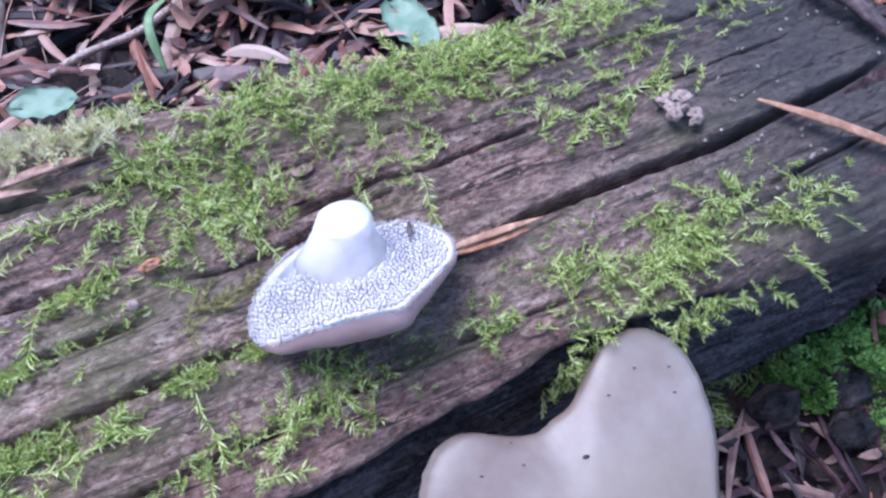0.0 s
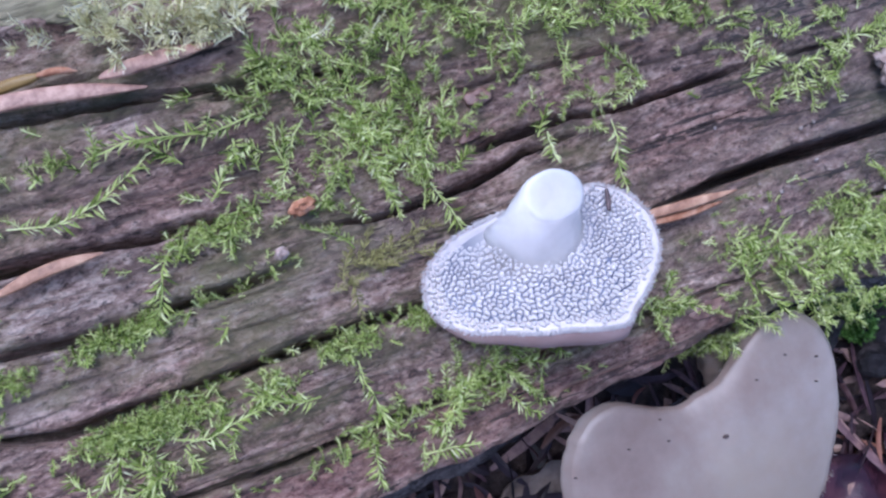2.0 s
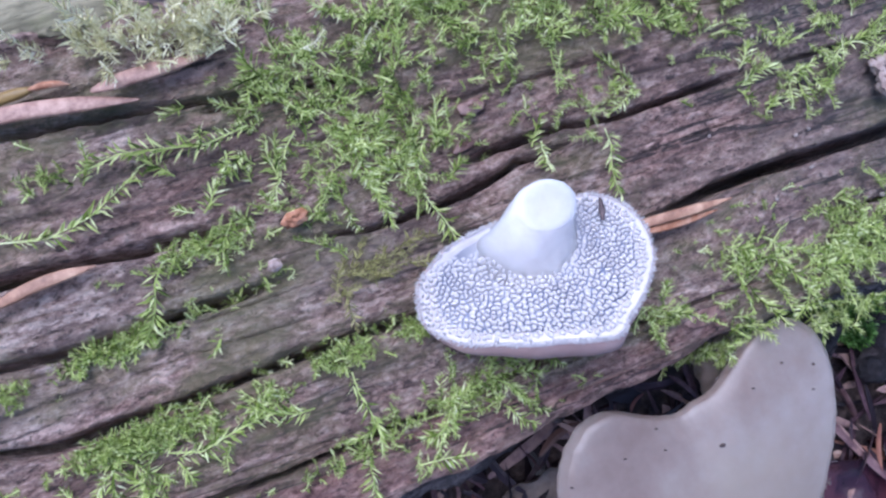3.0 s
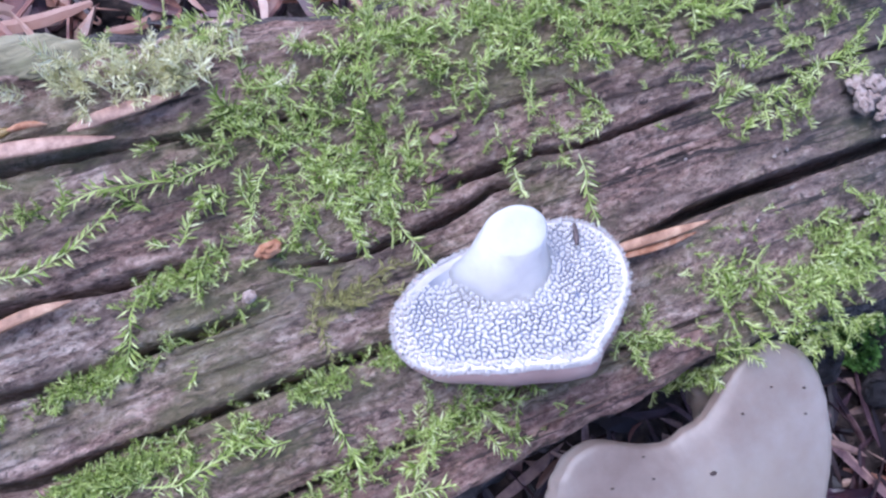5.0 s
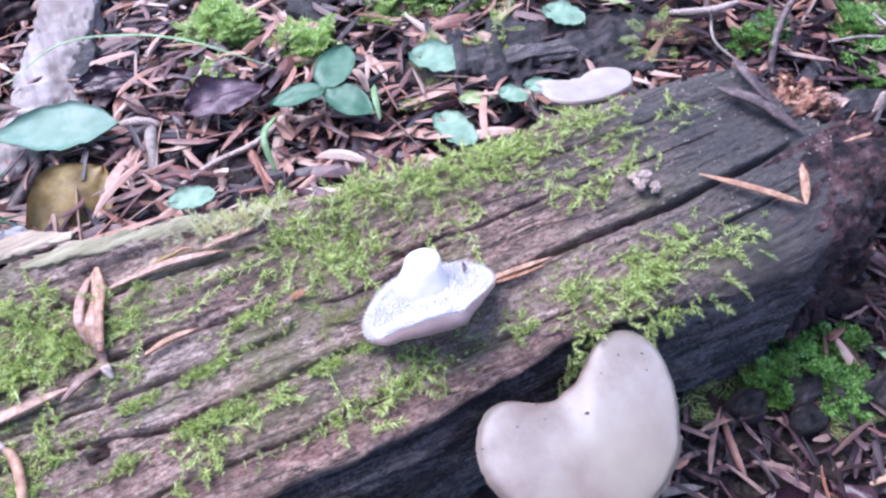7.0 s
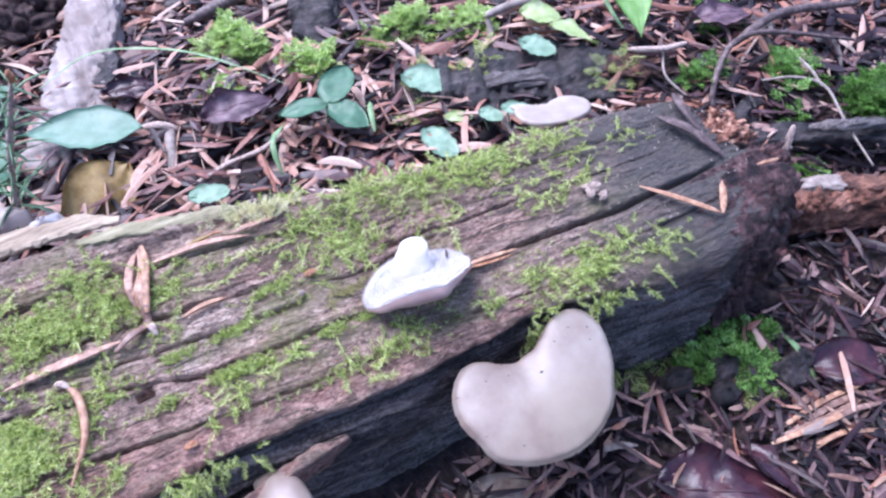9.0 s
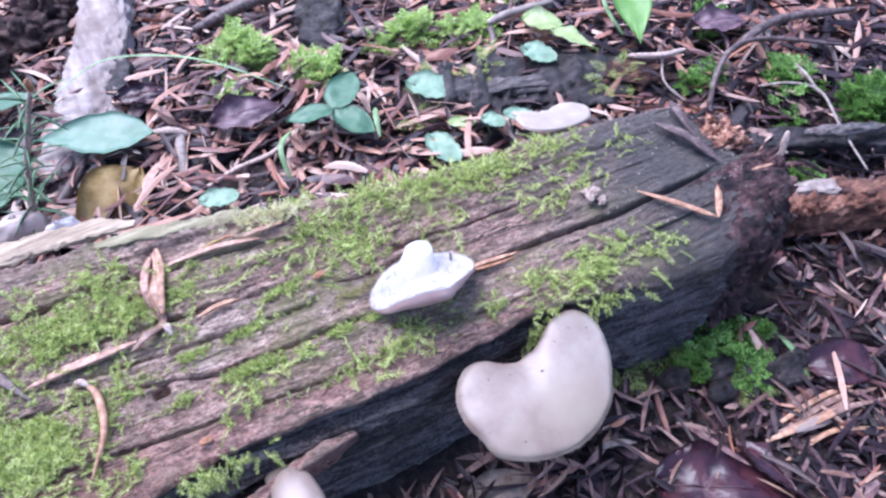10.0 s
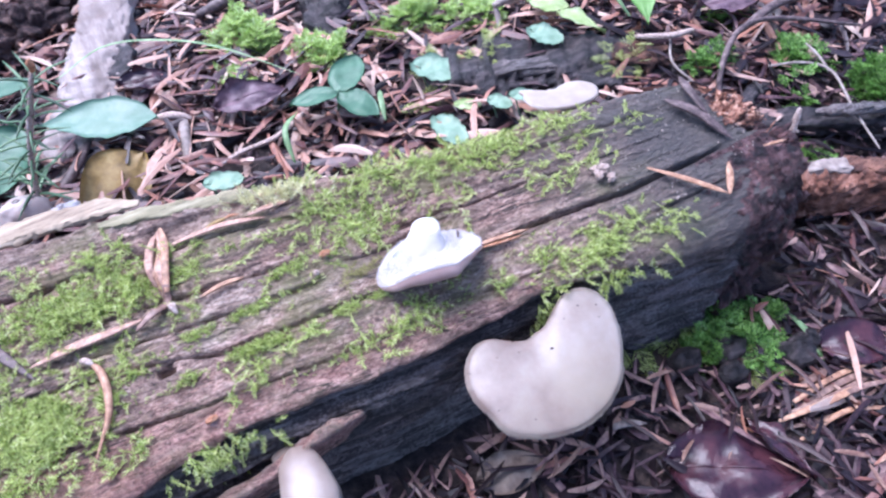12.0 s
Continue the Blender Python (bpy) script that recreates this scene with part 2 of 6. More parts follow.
def mottled(name, stops, scale=300, stretch=(1, 1, 1), rough=0.6, bump=0.4, depth=0.0006, vary=None, local=True,
            second=None, shine=0.5, through=0.0, glow_through=0.0, subsurface=0.0, radius=(1, 0.7, 0.5), reach=0.002, coat=0.0, spread=(0.45, 0.95, -0.2)):
    """A surface with a ramp of colours over noise. vary: 'island' or 'object' shifts the ramp from piece to piece."""
    m, t, b = nodes_of(name)
    n = noise_out(t, scale, stretch, 6, 0.62, local)
    src = n
    if vary:
        if vary == "island":
            r = t.nodes.new("ShaderNodeNewGeometry").outputs["Random Per Island"]
        else:
            r = t.nodes.new("ShaderNodeObjectInfo").outputs["Random"]
        k = t.nodes.new("ShaderNodeMath")
        k.operation = "MULTIPLY_ADD"
        t.links.new(n, k.inputs[0])
        k.inputs[1].default_value = spread[0]
        q = t.nodes.new("ShaderNodeMath")
        q.operation = "MULTIPLY_ADD"
        t.links.new(r, q.inputs[0])
        q.inputs[1].default_value, q.inputs[2].default_value = spread[1], spread[2]
        t.links.new(q.outputs[0], k.inputs[2])
        src = k.outputs[0]
    col = ramp(t, src, stops)
    if second:
        at, c = second
        f = ramp(t, noise_out(t, scale * 0.23, (1, 1, 1), 5, 0.6, local), [(at, (0, 0, 0)), (at + 0.14, (0.8, 0.8, 0.8))])
        col = mixed(t, f, col, c)
    t.links.new(col, b.inputs["Base Color"])
    b.inputs["Roughness"].default_value, b.inputs["Specular IOR Level"].default_value = rough, shine
    if through:
        b.inputs["Transmission Weight"].default_value, b.inputs["IOR"].default_value = through, 1.12
    if coat:
        b.inputs["Coat Weight"].default_value, b.inputs["Coat Roughness"].default_value = coat, 0.25
    if subsurface:
        b.inputs["Subsurface Weight"].default_value = subsurface
        b.inputs["Subsurface Radius"].default_value = radius
        b.inputs["Subsurface Scale"].default_value = reach
    if bump:
        bumped(t, b, noise_out(t, scale * 2.5, stretch, 5, 0.65, local), bump, depth)
    if glow_through:
        tr = t.nodes.new("ShaderNodeBsdfTranslucent")
        t.links.new(col, tr.inputs[0])
        mx = t.nodes.new("ShaderNodeMixShader")
        mx.inputs[0].default_value = glow_through
        t.links.new(b.outputs[0], mx.inputs[1])
        t.links.new(tr.outputs[0], mx.inputs[2])
        t.links.new(mx.outputs[0], t.nodes["Material Output"].inputs[0])
    return m


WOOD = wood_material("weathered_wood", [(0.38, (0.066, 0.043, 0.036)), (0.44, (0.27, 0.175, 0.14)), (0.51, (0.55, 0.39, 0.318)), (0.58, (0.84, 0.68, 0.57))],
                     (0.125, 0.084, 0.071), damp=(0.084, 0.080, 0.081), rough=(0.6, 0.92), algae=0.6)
RED_WOOD = wood_material("reddish_wood", [(0.38, (0.077, 0.036, 0.031)), (0.46, (0.366, 0.197, 0.164)), (0.58, (0.755, 0.510, 0.426))], (0.12, 0.066, 0.062), algae=0.2)
# Wet wood, blackened further for the side's shade; pale streaks mimic its sheen.
DARK_WOOD = wood_material("wet_shaded_wood", [(0.38, (0.015, 0.013, 0.014)), (0.46, (0.088, 0.075, 0.074)), (0.55, (0.338, 0.305, 0.301))],
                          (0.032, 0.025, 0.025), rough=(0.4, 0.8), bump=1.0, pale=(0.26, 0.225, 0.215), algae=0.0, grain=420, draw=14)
PALE_BOARD = mottled("pale_board", [(0.36, (0.224, 0.164, 0.114)), (0.5, (0.403, 0.318, 0.228)), (0.64, (0.560, 0.456, 0.332))], 320, (9, 1, 1), 0.8, 0.8, 0.0012, second=(0.60, (0.202, 0.143, 0.090)))
ALGAE_BOARD = mottled("algae_board", [(0.36, (0.13, 0.115, 0.065)), (0.5, (0.27, 0.24, 0.145)), (0.64, (0.40, 0.36, 0.25))], 320, (9, 1, 1), 0.8, 0.8, 0.0012, second=(0.56, (0.17, 0.19, 0.07)))
GREY_WOOD = mottled("silver_grey_wood", [(0.34, (0.171, 0.134, 0.121)), (0.48, (0.285, 0.237, 0.220)), (0.64, (0.410, 0.358, 0.336))], 150, (1.2, 9, 1.2), 0.85, 0.7, 0.0012, second=(0.56, (0.194, 0.146, 0.127)))
ROT_WOOD = mottled("crumbling_red_rot", [(0.36, (0.018, 0.009, 0.008)), (0.48, (0.085, 0.034, 0.024)), (0.62, (0.27, 0.13, 0.085))], 240, (5, 1.5, 0.8), 0.85, 1.0, 0.004, second=(0.50, (0.03, 0.018, 0.017)))
RED_CRUMBLE = mottled("orange_crumble", [(0.38, (0.086, 0.034, 0.025)), (0.5, (0.343, 0.143, 0.088)), (0.62, (0.744, 0.466, 0.336))], 420, (1, 1, 1), 0.85, 1.0, 0.0016)
END_ROT = mottled("dark_crumbling_end", [(0.36, (0.010, 0.005, 0.006)), (0.46, (0.049, 0.024, 0.026)), (0.56, (0.139, 0.066, 0.065)), (0.68, (0.264, 0.161, 0.157))], 360, (1.4, 1.4, 2.4), 0.42, 1.0, 0.004, second=(0.57, (0.014, 0.009, 0.011)))
RED_ROT = mottled("red_rotten_wood", [(0.36, (0.050, 0.019, 0.012)), (0.5, (0.180, 0.072, 0.045)), (0.64, (0.360, 0.183, 0.129))], 260, (4, 1.5, 1), 0.85, 1.0, 0.003, second=(0.56, (0.063, 0.023, 0.017)))
BLACK_ROT = mottled("black_rotten_wood", [(0.38, (0.006, 0.005, 0.006)), (0.5, (0.026, 0.020, 0.022)), (0.66, (0.10, 0.078, 0.080))], 300, (2.2, 1, 1), 0.5, 1.0, 0.0018)
SOIL = mottled("forest_soil", [(0.3, (0.012, 0.009, 0.009)), (0.5, (0.045, 0.03, 0.028)), (0.7, (0.12, 0.08, 0.065))], 260, (1, 1, 1), 0.85, 0.9, 0.002, local=False, second=(0.55, (0.02, 0.014, 0.014)))
CLOD = mottled("crumbly_humus", [(0.34, (0.022, 0.012, 0.014)), (0.48, (0.07, 0.036, 0.036)), (0.62, (0.17, 0.10, 0.085))], 260, (1, 1, 1), 0.8, 1.0, 0.004, second=(0.56, (0.03, 0.018, 0.02)))
LITTER_STOPS = [(0.10, (0.026, 0.014, 0.018)), (0.28, (0.075, 0.035, 0.040)), (0.45, (0.175, 0.072, 0.060)), (0.60, (0.32, 0.145, 0.095)), (0.80, (0.385, 0.225, 0.17)), (0.97, (0.46, 0.345, 0.285))]
LITTER = mottled("dead_needles", LITTER_STOPS, 350, (1, 1, 1), 0.45, 0.3, 0.0003, vary="island")
WET_NEEDLE = mottled("wet_needle", [(0.10, (0.018, 0.011, 0.013)), (0.5, (0.06, 0.032, 0.032)), (0.8, (0.16, 0.085, 0.065)), (0.97, (0.36, 0.23, 0.17))], 350, (1, 1, 1), 0.42, 0.3, 0.0003, vary="object", shine=0.35)
NEEDLE = mottled("dead_needle", LITTER_STOPS, 350, (1, 1, 1), 0.45, 0.3, 0.0003, vary="object")
DARK_NEEDLE = mottled("dark_wet_needles", [(0.1, (0.007, 0.004, 0.006)), (0.55, (0.020, 0.011, 0.015)), (0.76, (0.070, 0.036, 0.042)), (0.86, (0.17, 0.10, 0.10)), (0.97, (0.33, 0.215, 0.175))], 350, (1, 1, 1), 0.45, 0.4, 0.0004, vary="island", shine=0.3)
TAN = mottled("tan_needle", [(0.3, (0.159, 0.077, 0.043)), (0.5, (0.342, 0.182, 0.109)), (0.7, (0.537, 0.341, 0.218))], 420, (1, 1, 1), 0.5, 0.4, 0.0004)
PURPLE_TAN = mottled("purplish_brown_needle", [(0.3, (0.085, 0.045, 0.036)), (0.5, (0.20, 0.115, 0.09)), (0.7, (0.35, 0.235, 0.19))], 420, (1, 1, 1), 0.45, 0.4, 0.0004)
RUSSET = mottled("russet_striped_needle", [(0.36, (0.232, 0.124, 0.090)), (0.5, (0.353, 0.203, 0.146)), (0.64, (0.475, 0.302, 0.220))], 700, (1, 1, 1), 0.5, 0.3, 0.0003)
UMBER = mottled("dark_brown_twig", [(0.3, (0.035, 0.022, 0.022)), (0.5, (0.09, 0.06, 0.058)), (0.7, (0.22, 0.16, 0.15))], 420, (1, 1, 1), 0.55, 0.5, 0.0004)
ORANGE = mottled("orange_chip", [(0.3, (0.20, 0.07, 0.03)), (0.5, (0.38, 0.17, 0.085)), (0.7, (0.52, 0.31, 0.2))], 700, (1, 1, 1), 0.6, 0.5, 0.0004)
BONE = mottled("bleached_twig", [(0.3, (0.13, 0.10, 0.085)), (0.5, (0.25, 0.20, 0.175)), (0.7, (0.37, 0.32, 0.285))], 300, (1, 1, 1), 0.6, 0.4, 0.0004)
PALE_CRUMB = mottled("bleached_crumb", [(0.36, (0.227, 0.158, 0.129)), (0.5, (0.325, 0.246, 0.208)), (0.64, (0.400, 0.322, 0.282))], 900, (1, 1, 1), 0.8, 0.4, 0.0004)
# Pale colour of the flecks that stand for glints on wet wood.
FLECK = mottled("glint_fleck", [(0.36, (0.315, 0.255, 0.217)), (0.6, (0.525, 0.450, 0.405))], 900, (1, 1, 1), 0.8, 0.4, 0.0004)
CRUMB = mottled("pale_crumb", [(0.36, (0.27, 0.185, 0.15)), (0.5, (0.45, 0.34, 0.29)), (0.64, (0.60, 0.49, 0.43))], 900, (1, 1, 1), 0.8, 0.7, 0.0006)
MOSS = mottled("moss_leaves", [(0.09, (0.068, 0.105, 0.018)), (0.31, (0.262, 0.352, 0.063)), (0.53, (0.556, 0.645, 0.200)), (0.75, (0.786, 0.839, 0.392)), (0.95, (0.902, 0.924, 0.601))], 130, (1, 1, 1), 0.5, 0, vary="island", glow_through=0.45, local=False, spread=(0.6, 0.72, -0.16))
PALE_MOSS = mottled("bleached_moss_leaves", [(0.1, (0.46, 0.44, 0.20)), (0.5, (0.76, 0.73, 0.42)), (0.9, (0.90, 0.88, 0.66))], 60, (1, 1, 1), 0.55, 0, vary="island", glow_through=0.3, local=False)
EMERALD_MOSS = mottled("emerald_moss_leaves", [(0.05, (0.03, 0.07, 0.014)), (0.35, (0.11, 0.235, 0.04)), (0.65, (0.27, 0.48, 0.11)), (0.95, (0.56, 0.76, 0.36))], 130, (1, 1, 1), 0.45, 0, vary="island", glow_through=0.4, local=False, spread=(0.8, 0.6, -0.25))
BRIGHT_MOSS = mottled("bright_moss_leaves", [(0.05, (0.10, 0.17, 0.03)), (0.28, (0.29, 0.44, 0.08)), (0.55, (0.53, 0.68, 0.22)), (0.88, (0.76, 0.85, 0.50))], 130, (1, 1, 1), 0.45, 0, vary="island", glow_through=0.4, local=False, spread=(0.8, 0.6, -0.15))
DRY_MOSS = mottled("withered_moss", [(0.1, (0.10, 0.09, 0.03)), (0.5, (0.22, 0.2, 0.06)), (0.9, (0.35, 0.33, 0.12))], 60, (1, 1, 1), 0.6, 0, vary="island", local=False)
LEAF = mottled("green_leaf", [(0.3, (0.073, 0.170, 0.099)), (0.5, (0.099, 0.213, 0.126)), (0.7, (0.138, 0.261, 0.160))], 200, (1, 1, 1), 0.4, 0.4, 0.0005, glow_through=0.3, second=(0.60, (0.172, 0.287, 0.185)))
FRESH_LEAF = mottled("fresh_green_leaf", [(0.3, (0.13, 0.29, 0.06)), (0.5, (0.17, 0.35, 0.08)), (0.7, (0.23, 0.42, 0.12))], 120, (1, 1, 1), 0.4, 0.3, 0.0004, glow_through=0.3)
PALE_LEAF = mottled("pale_green_leaf", [(0.3, (0.22, 0.36, 0.24)), (0.5, (0.29, 0.43, 0.30)), (0.7, (0.37, 0.50, 0.37))], 200, (1, 1, 1), 0.45, 0.4, 0.0005, glow_through=0.3)
MINT_LEAF = mottled("pale_blue_green_leaf", [(0.3, (0.13, 0.255, 0.17)), (0.5, (0.175, 0.305, 0.215)), (0.7, (0.24, 0.37, 0.28))], 160, (1, 1, 1), 0.42, 0.4, 0.0005, glow_through=0.3, second=(0.58, (0.28, 0.38, 0.30)))
LIME_LEAF = mottled("yellow_green_leaf", [(0.3, (0.30, 0.42, 0.12)), (0.5, (0.44, 0.54, 0.24)), (0.7, (0.58, 0.64, 0.40))], 140, (1, 1, 1), 0.45, 0.4, 0.0005, glow_through=0.3)
OCHRE_LEAF = mottled("ochre_leaf", [(0.3, (0.12, 0.068, 0.016)), (0.5, (0.27, 0.175, 0.05)), (0.7, (0.40, 0.29, 0.11))], 110, (1, 1, 1), 0.5, 0.5, 0.0006, second=(0.56, (0.12, 0.065, 0.026)))
PLUM_LEAF = mottled("purple_brown_leaf", [(0.3, (0.012, 0.005, 0.009)), (0.5, (0.032, 0.012, 0.020)), (0.7, (0.075, 0.026, 0.032))], 90, (1, 1, 1), 0.27, 0.5, 0.0010, shine=0.5)
PURPLE_LEAF = mottled("dull_purple_leaf", [(0.3, (0.045, 0.024, 0.034)), (0.5, (0.095, 0.055, 0.072)), (0.7, (0.19, 0.125, 0.145))], 160, (1, 1, 1), 0.4, 0.6, 0.0008, shine=0.35)
BUFF_LEAF = mottled("buff_dead_leaf", [(0.3, (0.07, 0.046, 0.032)), (0.5, (0.155, 0.112, 0.085)), (0.7, (0.26, 0.20, 0.155))], 160, (1, 1, 1), 0.6, 0.6, 0.0008, second=(0.54, (0.07, 0.045, 0.036)))
GRASS = mottled("grass_blade", [(0.3, (0.12, 0.22, 0.08)), (0.6, (0.30, 0.45, 0.22))], 120, (1, 1, 1), 0.4, 0.2, 0.0003, glow_through=0.25)
FIR_GREEN = mottled("fir_needle", [(0.1, (0.02, 0.06, 0.022)), (0.6, (0.06, 0.14, 0.055)), (0.95, (0.12, 0.22, 0.10))], 200, (1, 1, 1), 0.4, 0, vary="object")
JELLY = mottled("jelly_flesh", [(0.32, (0.185, 0.131, 0.106)), (0.5, (0.245, 0.194, 0.164)), (0.68, (0.31, 0.266, 0.236))], 60, (1, 1, 1), 0.42, 0.25, 0.0003, subsurface=0.5, radius=(1.0, 0.8, 0.75), reach=0.003, coat=0.1, second=(0.52, (0.272, 0.224, 0.168)))
SMALL_JELLY = mottled("small_cap_flesh", [(0.32, (0.189, 0.138, 0.116)), (0.5, (0.244, 0.192, 0.163)), (0.68, (0.311, 0.258, 0.220))], 60, (1, 1, 1), 0.42, 0.25, 0.0003, subsurface=0.5, radius=(1.0, 0.8, 0.75), reach=0.003, coat=0.1)
JELLY_BACK = mottled("jelly_cap_skin", [(0.3, (0.388, 0.252, 0.218)), (0.5, (0.441, 0.298, 0.266)), (0.7, (0.494, 0.353, 0.317))], 110, (1, 1, 1), 0.5, 0.3, 0.0003, subsurface=0.4, radius=(1.0, 0.85, 0.8), reach=0.002)
def toothed_flesh():
    """Blue-grey flesh between the teeth, clearing to milky jelly round the stem."""
    m, t, b = nodes_of("jelly_between_teeth")
    mp = t.nodes.new("ShaderNodeMapping")
    mp.inputs["Location"].default_value, mp.inputs["Scale"].default_value = (0.006 * 0.75, 0.0075, 0), (0.75, 1, 0)
    t.links.new(t.nodes.new("ShaderNodeNewGeometry").outputs["Position"], mp.inputs[0])
    d = t.nodes.new("ShaderNodeVectorMath")
    d.operation = "LENGTH"
    t.links.new(mp.outputs[0], d.inputs[0])
    far = t.nodes.new("ShaderNodeMath")
    far.operation = "MULTIPLY"
    far.inputs[1].default_value = 60.0
    t.links.new(d.outputs["Value"], far.inputs[0])
    deep = ramp(t, noise_out(t, 220, detail=4), [(0.3, (0.08, 0.095, 0.15)), (0.5, (0.165, 0.185, 0.26)), (0.7, (0.31, 0.335, 0.41))])
    t.links.new(mixed(t, ramp(t, far.outputs[0], [(0.27, (0, 0, 0)), (0.46, (1, 1, 1))]), (0.48, 0.46, 0.465), deep), b.inputs["Base Color"])
    b.inputs["Roughness"].default_value = 0.4
    return m


JELLY_WEB = toothed_flesh()
JELLY_RIM = mottled("pale_jelly_rim", [(0.3, (0.593, 0.540, 0.521)), (0.7, (0.695, 0.644, 0.626))], 400, (1, 1, 1), 0.5, 0.3, 0.0002, subsurface=0.3, radius=(1.0, 0.9, 0.9), reach=0.001)
JELLY_TOOTH = mottled("jelly_tooth", [(0.2, (0.502, 0.471, 0.462)), (0.8, (0.616, 0.586, 0.579))], 300, (1, 1, 1), 0.5, 0, subsurface=0.1, radius=(0.9, 0.95, 1.0), reach=0.0003)
JELLY_CLEAR = mottled("clear_jelly_stem", [(0.3, (0.616, 0.578, 0.555)), (0.5, (0.686, 0.647, 0.625)), (0.7, (0.753, 0.717, 0.695))], 160, (1, 1, 1), 0.35, 0.2, 0.0003, through=0.05, subsurface=1.0, radius=(1.0, 0.97, 0.97), reach=0.008, coat=0.2)
JELLY_PINK = mottled("pinkish_jelly", [(0.3, (0.34, 0.268, 0.245)), (0.5, (0.40, 0.328, 0.302)), (0.7, (0.47, 0.40, 0.372))], 90, (1, 1, 1), 0.42, 0.2, 0.0003, subsurface=0.5, radius=(1.0, 0.8, 0.75), reach=0.003, coat=0.1)
JELLY_PALE = mottled("pale_pink_jelly", [(0.3, (0.294, 0.241, 0.207)), (0.5, (0.358, 0.305, 0.265)), (0.7, (0.428, 0.377, 0.332))], 90, (1, 1, 1), 0.42, 0.2, 0.0003, subsurface=0.5, radius=(1.0, 0.8, 0.75), reach=0.003, coat=0.1)
SPECK = mottled("dark_speck", [(0.3, (0.02, 0.014, 0.012)), (0.7, (0.10, 0.06, 0.05))], 900, (1, 1, 1), 0.6, 0.4, 0.0002)


# ---- the ground: one sheet, dense round the log ----
def ground_z(x, y):
    x, y = np.asarray(x, float), np.asarray(y, float)
    near = np.exp(-((x / 600) ** 2 + (y / 600) ** 2))
    slope = 20 * smooth01(-45, 75, y) - 2 * smooth01(-40, -120, y)
    rough = 4.5 * fbm(x / 45, y / 45, 0.3, 3) + 1.3 * fbm(x / 9, y / 9, 0.7, 5)
    return slope * near + 10 * (1 - near) + rough * near + (1 - near) * 60 * vnoise(x / 2500, y / 2500, 0.2, 9)


def ground_steps(lo, hi, step, far):
    near = np.arange(lo, hi + step, step)
    out = np.geomspace(step * 2, far, 34)
    return np.r_[lo - out[::-1], near, hi + out]


gx, gy = ground_steps(-180, 330, 4.0, 60000), ground_steps(-170, 380, 4.0, 60000)
GX, GY = np.meshgrid(gx, gy, indexing="ij")
ground = part("ground", np.stack([GX, GY, ground_z(GX, GY)], -1).reshape(-1, 3), grid_faces(len(gx), len(gy)), SOIL)
tagged(ground, "dark crumbly forest soil covered with fallen needles", "ground", kind="structure")

# ---- the log ----
CRACKS = []


def crack(places, wide, deep, lip=0.0):
    CRACKS.append((np.array(places, float), wide, deep, lip))


crack([(-300, 40), (-140, 38), (-121, 37), (-106, 35), (-81, 33), (-66, 30.2)], 1.3, 5.0, 0.7)
crack([(-76, 31.6), (-65, 29.5), (-57, 28.2), (-38, 25.0), (-21, 21)], 0.55, 3.0, 0.4)
crack([(-123, 30), (-100, 28), (-67, 24)], 0.5, 1.5)
crack([(-36, 23), (-26, 22), (-15, 20.5)], 0.7, 3.0, 0.6)
crack([(-110, 20), (-67, 14), (-59, 13), (-46, 10), (-39, 9), (-31, 8)], 0.9, 3.6, 1.1)
crack([(-32, 4.5), (-21, 1.5), (-13, 1), (-7, 1), (0, 2), (10, 1)], 0.7, 3.0, 0.8)
crack([(-12, 4), (-3, 5), (7, 4), (16, 2), (29, 1), (41, 0)], 0.8, 3.2, 0.6)
crack([(40, 0), (71, -4), (95, -6)], 0.4, 1.6)
crack([(-100, 9), (-72, 5), (-62, 3), (-53, 2), (-42, 1), (-32, 0)], 0.8, 3.0, 1.2)
crack([(-300, 14), (-128, 7), (-106, 4), (-80, -2), (-68, -6.5), (-52, -8), (-40, -9), (-30, -10), (-18, -11.5), (0, -13), (13, -13)], 0.9, 4.0, 1.5)
crack([(10, -13), (28, -13), (38, -14), (60, -17), (83, -18), (108, -18.5)], 1.25, 5.5, 0.5)
crack([(-300, -12), (-125, -10), (-99, -14), (-77, -18), (-58, -20), (-45, -22), (-32, -23), (-14, -24), (5, -25)], 0.7, 3.0, 0.5)
crack([(4, -25.5), (18, -27), (32, -29)], 0.45, 1.8, 0.3)
crack([(-30, 15), (0, 12), (25, 9)], 0.35, 1.2, 0.2)
crack([(30, 12), (60, 8), (100, 4)], 0.4, 1.3, 0.2)
crack([(40, -24), (70, -28), (100, -29)], 0.45, 1.5, 0.3)

FRONT = np.array([(-300, -36), (-130, -32), (-90, -29), (-66, -27.2), (-50, -29), (-38, -31), (-25, -32.6), (5, -33.4), (20, -33.6), (30, -34.3), (46, -37), (62, -42), (83, -45), (100, -42), (120, -36)], float)
BACK = np.array([(-300, 63), (-130, 58), (-118, 56), (-104, 53.4), (-85, 50.8), (-73, 48), (-51, 43.5), (-30, 38.5), (-8, 33), (22, 27), (54, 23), (79, 19), (109, 15), (120, 12)], float)


def front_y(x):
    return np.interp(x, FRONT[:, 0], FRONT[:, 1]) + 0.8 * fbm(np.asarray(x) / 9, 0.0, 0.1, 21)


def back_y(x):
    return np.interp(x, BACK[:, 0], BACK[:, 1]) + 1.2 * fbm(np.asarray(x) / 11, 0.0, 0.6, 22)


